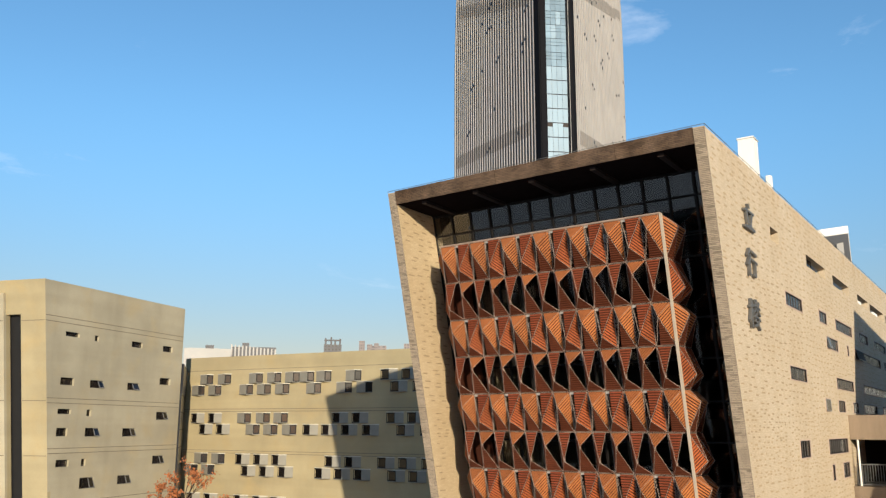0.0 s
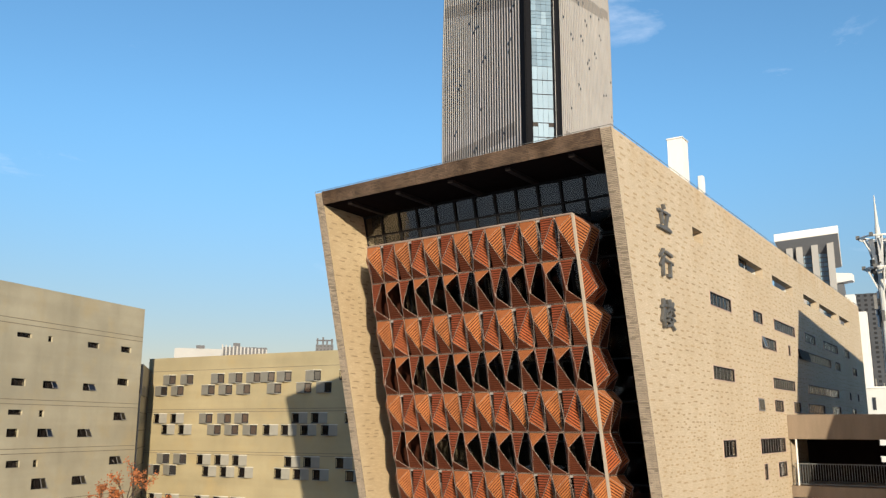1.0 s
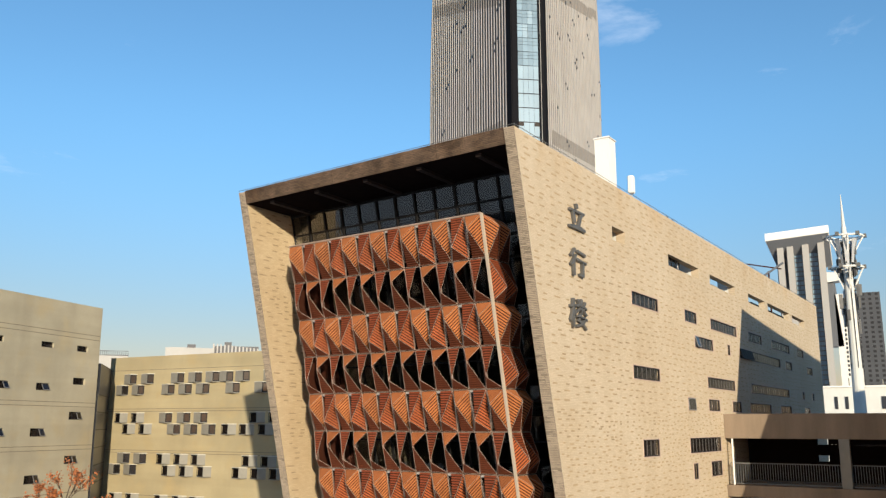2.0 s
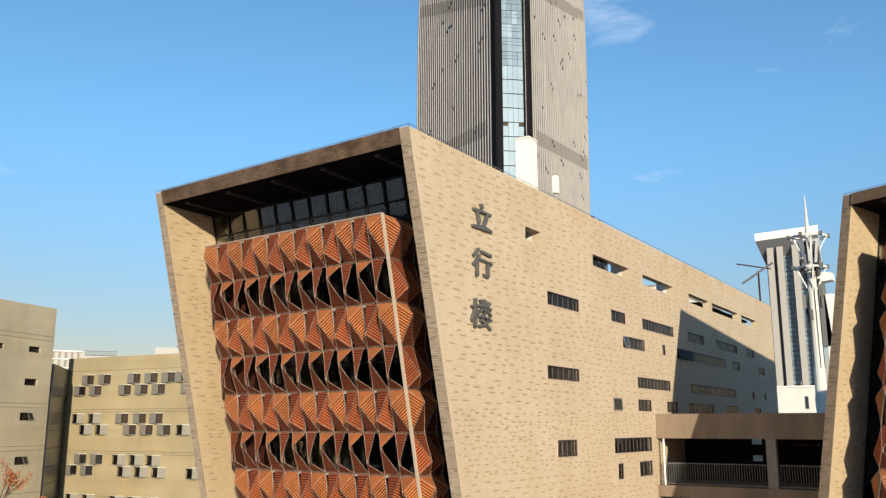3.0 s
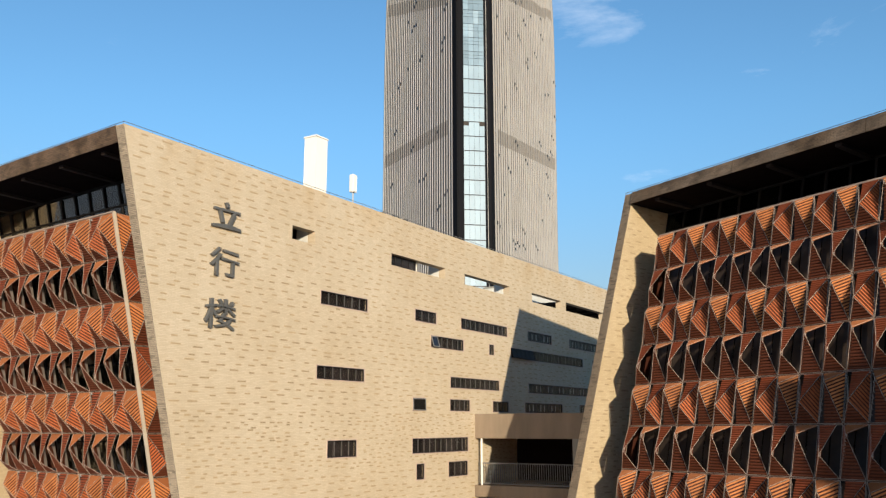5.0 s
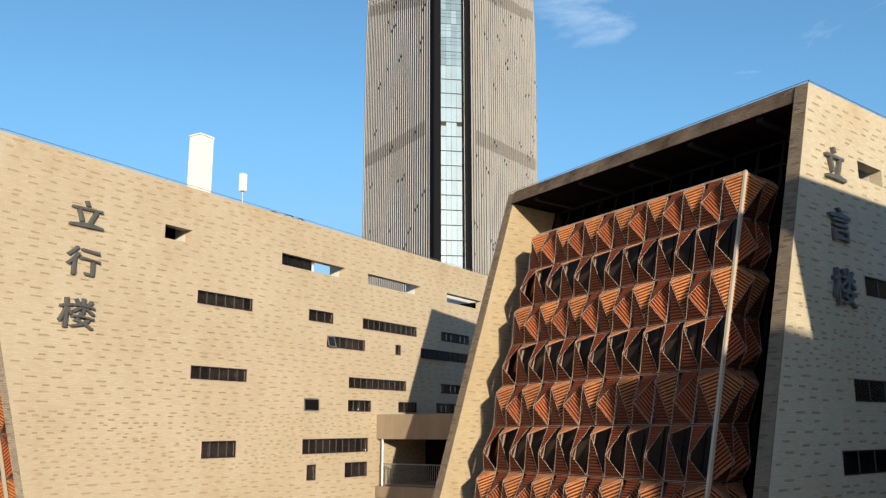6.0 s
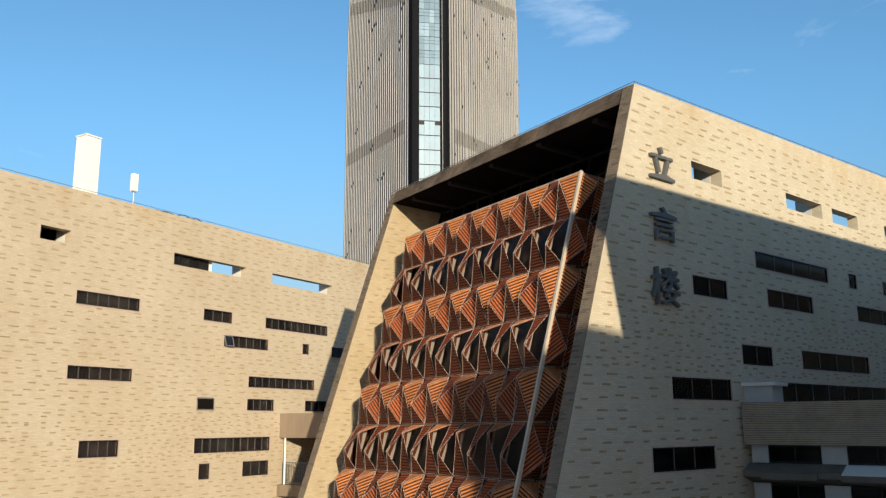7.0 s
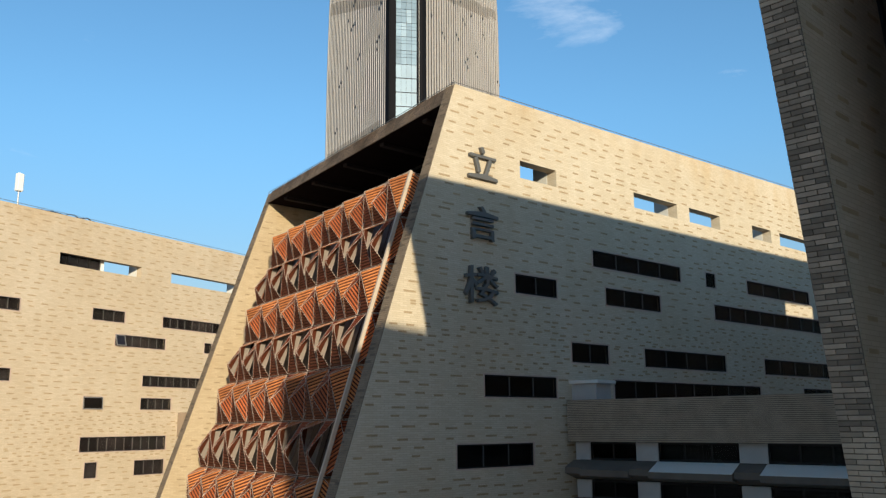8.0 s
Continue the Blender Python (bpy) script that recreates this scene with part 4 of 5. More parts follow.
# ---- bridge between the blocks ----
def bridge():
    b = thing("link_bridge", (-4.5, 73, 6.7), "brown rendered covered bridge between two brick blocks", "bridge")
    inv = Matrix.Translation(-b.location)
    X0, X1, Y = -10.47, 9.0, 71.7

    def add(nm, bm, mat, label=""):
        p = part(nm, bm, mat, b, label)
        p.matrix_parent_inverse = inv
        return p

    bm = bmesh.new()
    hexa(bm, [(X0, Y, 10.85), (X1, Y, 10.85), (X1, Y + 0.35, 10.85), (X0, Y + 0.35, 10.85)], [(X0, Y, 12.6), (X1, Y, 12.6), (X1, Y + 0.35, 12.6), (X0, Y + 0.35, 12.6)])
    add("beam", bm, M["beambrown"], "stained brown rendered beam")
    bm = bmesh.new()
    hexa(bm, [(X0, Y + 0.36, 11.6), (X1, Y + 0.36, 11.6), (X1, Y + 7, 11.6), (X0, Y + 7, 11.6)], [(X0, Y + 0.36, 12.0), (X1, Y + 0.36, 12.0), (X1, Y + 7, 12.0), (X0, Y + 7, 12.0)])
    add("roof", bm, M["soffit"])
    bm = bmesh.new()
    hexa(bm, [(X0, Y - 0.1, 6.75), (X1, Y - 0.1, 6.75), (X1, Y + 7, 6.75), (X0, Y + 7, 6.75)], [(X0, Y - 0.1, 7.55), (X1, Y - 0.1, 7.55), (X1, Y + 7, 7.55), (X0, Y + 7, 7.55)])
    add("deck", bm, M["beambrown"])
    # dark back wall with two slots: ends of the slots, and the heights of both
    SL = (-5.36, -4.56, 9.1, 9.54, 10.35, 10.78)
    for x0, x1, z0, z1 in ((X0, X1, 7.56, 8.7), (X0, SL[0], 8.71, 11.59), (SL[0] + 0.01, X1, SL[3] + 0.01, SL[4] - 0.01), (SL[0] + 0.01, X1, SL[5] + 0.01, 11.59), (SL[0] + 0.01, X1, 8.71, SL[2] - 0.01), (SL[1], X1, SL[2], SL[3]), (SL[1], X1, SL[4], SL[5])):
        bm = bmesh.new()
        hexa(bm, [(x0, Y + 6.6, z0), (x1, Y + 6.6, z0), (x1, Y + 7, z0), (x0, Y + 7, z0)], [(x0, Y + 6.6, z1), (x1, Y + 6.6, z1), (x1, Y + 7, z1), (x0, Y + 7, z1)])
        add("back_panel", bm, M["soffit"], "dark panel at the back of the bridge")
    bm = bmesh.new()
    box(bm, (-2.45, Y + 0.3, 9.2), (0.66, 0.6, 3.29))
    add("column", bm, M["hood"], "grey concrete column")
    bm = bmesh.new()
    tube(bm, (-10.0, Y + 0.12, 7.56), (-10.0, Y + 0.12, 10.84), 0.07)
    add("downpipe", bm, M["white"], "white downpipe")
    r = add("railing", bmesh.new(), M["railgrey"], "grey metal railing")
    bm = bmesh.new()
    for x0, x1 in ((-10.2, -2.82), (-2.08, X1)):
        for z in (7.68, 9.1):
            beam(bm, (x0, Y + 0.15, z), (x1, Y + 0.15, z), 0.06, 0.07)
    r.data = mesh_of("railing", bm, M["railgrey"])
    bm = bmesh.new()
    box(bm, (0, 0, 0), (0.035, 0.035, 1.4))
    me = mesh_of("baluster", bm, M["railgrey"])
    for x0, x1 in ((-10.2, -2.82), (-2.08, 6.0)):
        k = int((x1 - x0) / 0.17)
        for i in range(k + 1):
            o = new("baluster", me)
            o.parent, o.location = r, (x0 + (x1 - x0) * i / k, Y + 0.15, 8.39)
    return b


bridge()


# ---- low link with window bands beside the second block ----
def link_block():
    d = Vector((0.985, -0.174, 0)).normalized()
    n = Vector((d.y, -d.x, 0))
    o = Vector((24.78, 61.2, 0))
    Z = Vector((0, 0, 1))
    b = thing("link_block", o + Z * 0, "low link block with a ribbed brown parapet and white window bands", "building")
    inv = Matrix.Translation(-b.location)
    ax = (d, n, Z)

    def add(nm, bm, mat, label=""):
        p = part(nm, bm, mat, b, label)
        p.matrix_parent_inverse = inv
        return p

    def block(bm, s0, s1, z0, z1, front, deep, mat=0):
        box(bm, o + d * ((s0 + s1) / 2) + n * (front - deep / 2) + Z * ((z0 + z1) / 2), (s1 - s0, deep, z1 - z0), ax, mat)

    S1 = 17.0
    bm = bmesh.new()
    block(bm, 0, S1, 10.85, 12.6, 0, 0.4)
    par = add("parapet", bm, M["mortar"], "ribbed brown brick parapet")
    bm = bmesh.new()
    box(bm, (0, 0, 0), (S1, 0.03, 0.05), ax)
    me = mesh_of("course", bm, M["edge"])
    for k in range(24):
        c = new("course", me)
        c.parent, c.location = par, o + d * (S1 / 2) + n * 0.012 + Z * (10.9 + k * 0.072)
    bm = bmesh.new()
    block(bm, 0, S1, 12.0, 12.3, -0.42, 9)
    add("roof", bm, M["roof"])
    # bays: white wall panels between dark windows, one band a storey
    spans = [(0.85, 3.0), (3.97, 7.28), (8.35, 11.75), (12.8, 16.2)]
    for top in (10.84, 9.3, 7.76, 6.2):
        z1, z0 = top, top - 0.72
        edges = [0.15] + [v for sp in spans for v in sp] + [S1]
        for a, c in zip(edges[::2], edges[1::2]):
            bm = bmesh.new()
            block(bm, a, c, z0, z1, -0.35, 0.25)
            add("wall_panel", bm, M["greywhite"], "white wall panel between the windows")
        pp = lambda s_, f, z: o + d * s_ + n * f + Z * z

        def shelf(a, c, out, drop, label):
            """A sloping projecting sill box from a to c."""
            bm = bmesh.new()
            prof = ((-0.36, z0 - 0.02), (out, z0 - drop), (out, z0 - drop - 0.24), (-0.5, z0 - 0.8), (-0.5, z0 - 0.02))
            q0, q1 = ([bm.verts.new(pp(v, f, z)) for f, z in prof] for v in (a, c))
            for i in range(5):
                bm.faces.new((q0[i], q0[(i + 1) % 5], q1[(i + 1) % 5], q1[i]))
            bm.faces.new(q0), bm.faces.new(q1[::-1])
            bmesh.ops.recalc_face_normals(bm, faces=bm.faces)
            add("spandrel", bm, M["spandrel"], label)

        ends = [0.0] + [v for a, c in spans for v in (a - 0.07, c)] + [S1]
        for k, (a, c) in enumerate(zip(ends, ends[1:])):
            if c - a < 0.05:
                continue
            if k % 2:
                shelf(a, c, 0.45, 0.38, "dark projecting sill box under a window")
            else:
                shelf(a + 0.004, c - 0.004, 0.34, 0.3, "dark projecting sill block between the windows")
        for a, c in spans:
            w = add("window", bmesh.new(), M["steel"])
            bm = bmesh.new()
            for z in (z0 + 0.04, z1 - 0.04):
                block(bm, a, c, z - 0.04, z + 0.04, -0.4, 0.07)
            kk = max(2, round((c - a) / 1.1))
            for i in range(kk + 1):
                x = a + (c - a) * i / kk
                block(bm, max(a, x - 0.03), min(c, x + 0.03), z0 + 0.08, z1 - 0.08, -0.4, 0.06)
            w.data = mesh_of("window", bm, M["steel"])
            bm = bmesh.new()
            block(bm, a, c, z0, z1, -0.43, 0.012)
            g = part("pane", bm, M["glass"], w)
            g.visible_shadow = False
            # sloping sill hood
            bm = bmesh.new()
            p = lambda s_, f, z: o + d * s_ + n * f + Z * z
            up = 0.012
            hexa(bm, [p(a - 0.05, 0.46, z0 - 0.378), p(c - 0.02, 0.46, z0 - 0.378), p(c - 0.02, -0.34, z0 - 0.02), p(a - 0.05, -0.34, z0 - 0.02)],
                 [p(a - 0.05, 0.46, z0 - 0.378 + up), p(c - 0.02, 0.46, z0 - 0.378 + up), p(c - 0.02, -0.34, z0 - 0.02 + up), p(a - 0.05, -0.34, z0 - 0.02 + up)])
            add("sill_hood", bm, M["offwhite"] if a > 2 else M["spandrel"], "sloping pale sill plate under the windows")
    bm = bmesh.new()
    block(bm, 0.0, S1, 0, 11.9, -0.9, 8)
    add("core", bm, M["dark"])
    return b


link_block()
kio = thing("roof_hatch", (25.6, 61.6, 12.3), "white box with a projecting cap on the link roof", "roof hatch")
bm = bmesh.new()
axk = (Vector((0.985, -0.174, 0)), Vector((0.174, 0.985, 0)), Vector((0, 0, 1)))
box(bm, (-0.08, 0.6, 0.5), (1.22, 1.2, 1.0), axk)
part("body", bm, M["greywhite"], kio)
bm = bmesh.new()
box(bm, (-0.08, 0.6, 1.07), (1.6, 1.5, 0.14), axk)
part("cap", bm, M["offwhite"], kio)


# ---- the two rendered blocks beyond ----
def rendered_block(name, label, P, D, length, top, deep, wall, holes, lines, lo=0.0, ends=(0, 1)):
    P, D = Vector((*P, 0)), Vector((*D, 0)).normalized()
    N = Vector((D.y, -D.x, 0))
    Z = Vector((0, 0, 1))
    b = thing(name, P + D * (length / 2), label, "building")
    inv = Matrix.Translation(-b.location)

    def add(nm, bm, mat, lab=""):
        p = part(nm, bm, mat, b, lab)
        p.matrix_parent_inverse = inv
        return p

    lean = lo if callable(lo) else lambda z: lo
    add("wall", grid_wall(P, D, N, 0.4, 0, top, lean, lambda z: length, holes), wall)
    for q, e in [((P, -D), (P + D * length, D))[k] for k in ends]:
        bm = bmesh.new()
        a, c = q - N * 0.4, q - N * deep
        hexa(bm, [a, a - e * 0.4, c - e * 0.4, c], [v + Z * top for v in (a, a - e * 0.4, c - e * 0.4, c)])
        bmesh.ops.recalc_face_normals(bm, faces=bm.faces)
        add("wall", bm, M["concrete2"])
    bm = bmesh.new()
    a = P + D * (lean(top - 0.9) * 2 + 0.3)
    c0, c1, c2, c3 = a - N * 0.4, P + D * length - N * 0.4, P + D * length - N * deep, a - N * deep
    hexa(bm, [v + Z * (top - 0.9) for v in (c0, c1, c2, c3)], [v + Z * (top - 0.6) for v in (c0, c1, c2, c3)])
    bmesh.ops.recalc_face_normals(bm, faces=bm.faces)
    add("roof", bm, M["roof"])
    bm = bmesh.new()
    hexa(bm, [v for v in (c3, c2, c2 - N * 0.4, c3 - N * 0.4)], [v + Z * top for v in (c3, c2, c2 - N * 0.4, c3 - N * 0.4)])
    bmesh.ops.recalc_face_normals(bm, faces=bm.faces)
    add("wall", bm, wall)
    for z in lines:
        bm = bmesh.new()
        a = lean(z) + 0.05
        box(bm, P + D * ((a + length - 0.05) / 2) + N * 0.002 + Z * z, (length - 0.05 - a, 0.02, 0.07), (D, N, Z))
        add("joint", bm, M["joint"], "dark horizontal render joint")
    return b, P, D, N, add


LBD = (-6.01, 21.2)
LBH = [(s0, s1, z0, z1) for s0, s1, z0, z1 in (
    (3.3, 5.15, 20.0, 20.45), (7.35, 7.95, 19.88, 20.45), (13.05, 14.85, 19.8, 20.4), (18.45, 20.2, 19.75, 20.4),
    (3.15, 4.95, 15.4, 16.1), (7.2, 9.1, 15.3, 16.05), (12.85, 14.7, 15.3, 16.05), (18.25, 20.15, 16.1, 16.85),
    (3.15, 4.9, 12.7, 13.18), (7.05, 7.7, 12.55, 13.18), (18.05, 20.0, 12.3, 13.15),
    (3.2, 4.65, 10.65, 11.42), (7.05, 9.0, 10.6, 11.42), (12.6, 14.6, 10.55, 11.38),
    (3.5, 5.2, 7.85, 8.5), (6.88, 7.5, 7.8, 8.48), (17.9, 19.8, 7.6, 8.46), (6.87, 8.8, 5.7, 6.73), (12.38, 14.35, 5.8, 6.67))]
lb, lbP, lbDv, lbN, lbadd = rendered_block("laboratory_block", "beige rendered block with scattered small windows", (-73.86, 46.49), LBD, 22.15, 25.0, 16.0, M["concrete"], LBH, (21.72, 21.22, 14.15, 13.7, 9.55, 9.1, 4.6), lo=lambda z: 0.145 * (25.0 - z), ends=(1,))
for k, h in enumerate(LBH):
    w = window(lb, lbP, lbDv, lbN, h, depth=0.25, tilt=(max(1, round((h[1] - h[0]) / 0.75)) - 1,) if k in (5, 6, 10, 12, 13, 16, 17, 18) else ())
    w.matrix_parent_inverse = Matrix.Translation(-lb.location)
# its other side leans with the corner and has a tall dark slot beside a lower wing
sd = Vector((-78.67 + 73.86, 44.91 - 46.49, 0)).normalized()
sn = Vector((sd.y, -sd.x, 0))
sn = sn if sn.y < 0 else -sn
corner = Vector((-73.86, 46.49, 0))
UPZ = Vector((0, 0, 1))


def leaning(bm):
    for v in bm.verts:
        v.co += lbDv * (0.145 * (25.0 - v.co.z))
    return bm


lbadd("wall", leaning(grid_wall(corner, sd, sn, 0.5, 0, 25.0, lambda z: 0.002, lambda z: 30.0, [(2.75, 4.4, 0.5, 21.8)])), M["concrete2"], "ochre rendered end wall")
bm = bmesh.new()
box(bm, corner + UPZ * 11.3 + sd * 3.57 - sn * 0.75, (1.8, 0.2, 21.6), (sd, sn, UPZ))
lbadd("slot_glazing", leaning(bm), M["black"], "tall black glazed slot")
bm = bmesh.new()
box(bm, corner + UPZ * 11.9 + sd * 13.4 + sn * 0.16, (18.0, 0.3, 23.8), (sd, sn, UPZ))
lbadd("wing", leaning(bm), M["concrete"], "lower grey-beige wing beside the slot")
for z in (21.22, 13.9, 8.9):
    bm = bmesh.new()
    box(bm, corner + UPZ * z + sd * 1.38 + sn * 0.002, (2.6, 0.02, 0.07), (sd, sn, UPZ))
    box(bm, corner + UPZ * z + sd * 13.4 + sn * 0.312, (17.9, 0.02, 0.07), (sd, sn, UPZ))
    lbadd("joint", leaning(bm), M["joint"], "dark horizontal render joint")

# hooded windows of the further block: start along the wall, hood to the left or the right
FROWS = {
    (16.75, 17.98): ((2.64, -1), (5.6, -1), (10.66, -1), (13.5, -1), (16.27, -1), (18.4, -1), (20.88, -1), (25.07, -1), (29.78, 1), (32.54, 1), (37.5, 1), (40.3, 1)),
    (15.4, 16.58): ((1.3, -1), (4.09, -1), (9.21, -1), (11.99, -1), (14.8, -1), (19.46, -1), (23.8, -1), (26.6, -1), (31.08, 1), (34.0, 1), (39.0, 1)),
    (11.98, 13.12): ((1.4, 1), (4.27, 1), (9.08, -1), (12.03, -1), (14.73, -1), (23.25, 1), (26.0, 1), (30.63, 1), (33.34, 1), (38.0, 1)),
    (10.63, 11.76): ((2.86, 1), (5.68, 1), (10.51, -1), (13.25, -1), (16.08, -1), (19.09, 1), (21.78, 1), (24.56, 1), (27.43, 1), (31.98, 1), (35.0, 1)),
    (7.1, 8.28): ((2.39, -1), (5.21, -1), (9.04, 1), (11.88, 1), (14.65, 1), (22.4, 1), (25.14, 1), (29.54, 1), (32.25, 1), (35.2, 1)),
    (5.75, 6.9): ((0.87, -1), (3.63, -1), (10.03, 1), (12.84, 1), (15.66, 1), (21.01, 1), (23.71, 1), (26.41, 1), (30.89, 1), (33.56, 1)),
    (2.3, 3.45): ((1.4, 1), (4.27, 1), (9.08, 1), (12.03, 1), (14.73, 1)),
}
fb, fP, fD, fN, fadd = rendered_block("classroom_block", "beige rendered block with rows of hooded square windows", (-89.4, 76.3), (33.4, 3.1), 52.0, 20.18, 14.0, M["concrete2"], [], (18.5, 13.7, 13.4, 8.7, 8.4, 3.4))


def hood_meshes(side):
    """A three-cornered box window: one cheek solid, the other glazed in a dark frame, under a thin pale lid. side: which cheek is solid."""
    Z = Vector((0, 0, 1))
    mid, out, wide, tall = (1.55, 0.5, 2.2, 1.2) if side < 0 else (1.4, 0.42, 2.3, 1.2)
    p = lambda s, f, z: fD * s + fN * f + Z * z
    a, b, c = (0.0, 0.0), (mid, out), (wide, 0.0)
    solid_pair, glazed = ((a, b), (b, c)) if side < 0 else ((b, c), (a, b))
    body = bmesh.new()
    (s0, f0), (s1, f1) = solid_pair
    # solid cheek, a wall 0.1 thick, and the sill below
    inner = [(s + (0.14 if s == 0 else -0.14 if s == wide else 0.0), max(0.0, f - 0.12)) for s, f in solid_pair]
    quad = [(s0, f0), (s1, f1), inner[1], inner[0]]
    hexa(body, [p(*q, 0.0) for q in quad], [p(*q, tall) for q in quad])
    tri = [body.verts.new(p(*q, z)) for z in (0.0, 0.07) for q in (a, b, c)]
    body.faces.new(tri[:3]), body.faces.new(tri[3:])
    for k in range(3):
        body.faces.new((tri[k], tri[(k + 1) % 3], tri[3 + (k + 1) % 3], tri[3 + k]))
    bmesh.ops.recalc_face_normals(body, faces=body.faces)
    lid = bmesh.new()
    wide3 = ((-0.05, 0.0), (mid, out + 0.06), (wide + 0.05, 0.0))
    tri = [lid.verts.new(p(*q, z)) for z in (tall + 0.004, tall + 0.085) for q in wide3]
    lid.faces.new(tri[:3]), lid.faces.new(tri[3:])
    for k in range(3):
        lid.faces.new((tri[k], tri[(k + 1) % 3], tri[3 + (k + 1) % 3], tri[3 + k]))
    bmesh.ops.recalc_face_normals(lid, faces=lid.faces)
    (s0, f0), (s1, f1) = glazed
    g0, g1 = Vector(p(s0, f0, 0.08)), Vector(p(s1, f1, 0.08))
    d = (g1 - g0).normalized()
    n = Vector((d.y, -d.x, 0))
    ln, hh = (g1 - g0).length, tall - 0.09
    frame_bm, pane = bmesh.new(), bmesh.new()
    c0 = (g0 + g1) / 2 + Z * (hh / 2) - n * 0.05
    for sgn in (-1, 1):
        box(frame_bm, c0 + d * (sgn * (ln / 2 - 0.07)), (0.12, 0.07, hh), (d, n, Z))
        box(frame_bm, c0 + Z * (sgn * (hh / 2 - 0.06)), (ln - 0.26, 0.07, 0.12), (d, n, Z))
    box(pane, c0 - n * 0.02, (ln - 0.25, 0.012, hh - 0.22), (d, n, Z))
    return mesh_of("window_box", body, M["hood"]), mesh_of("lid", lid, M["hoodlid"]), mesh_of("window_frame", frame_bm, M["steel"]), mesh_of("pane", pane, M["hoodglass"])


hoods = {side: hood_meshes(side) for side in (-1, 1)}
for (z0, z1), row in FROWS.items():
    for s, side in row:
        ob = new("window_box", hoods[side][0])
        ob.parent, ob.matrix_parent_inverse = fb, Matrix.Translation(-fb.location)
        ob.location = fP + fD * s + Vector((0, 0, z0))
        for nm, me in zip(("lid", "window_frame", "pane"), hoods[side][1:]):
            new(nm, me).parent = ob

stair = thing("stair_link", (-86, 73, 0), "dark glazed stair link between two rendered blocks", "building")
for q0, q1, q2, q3, z0, z1 in (((-79.98, 68.1), (-89.45, 76.5), (-95, 76), (-88, 65.5), 0, 15.2), ((-80.1, 68.3), (-89.6, 76.75), (-95, 76.3), (-88.2, 65.7), 15.2, 18.7)):
    bm = bmesh.new()
    hexa(bm, [(*v, z0) for v in (q0, q1, q2, q3)], [(*v, z1) for v in (q0, q1, q2, q3)])
    bmesh.ops.recalc_face_normals(bm, faces=bm.faces)
    st = part("shell", bm, M["stairglass"], stair)
    st.matrix_parent_inverse = Matrix.Translation(-stair.location)
for k in range(8):
    bm = bmesh.new()
    beam(bm, (-80.05, 68.15, 1.2 + 2.0 * k), (-89.4, 76.42, 1.2 + 2.0 * k), 0.12, 0.1)
    st = part("rail", bm, M["black"], stair)
    st.matrix_parent_inverse = Matrix.Translation(-stair.location)


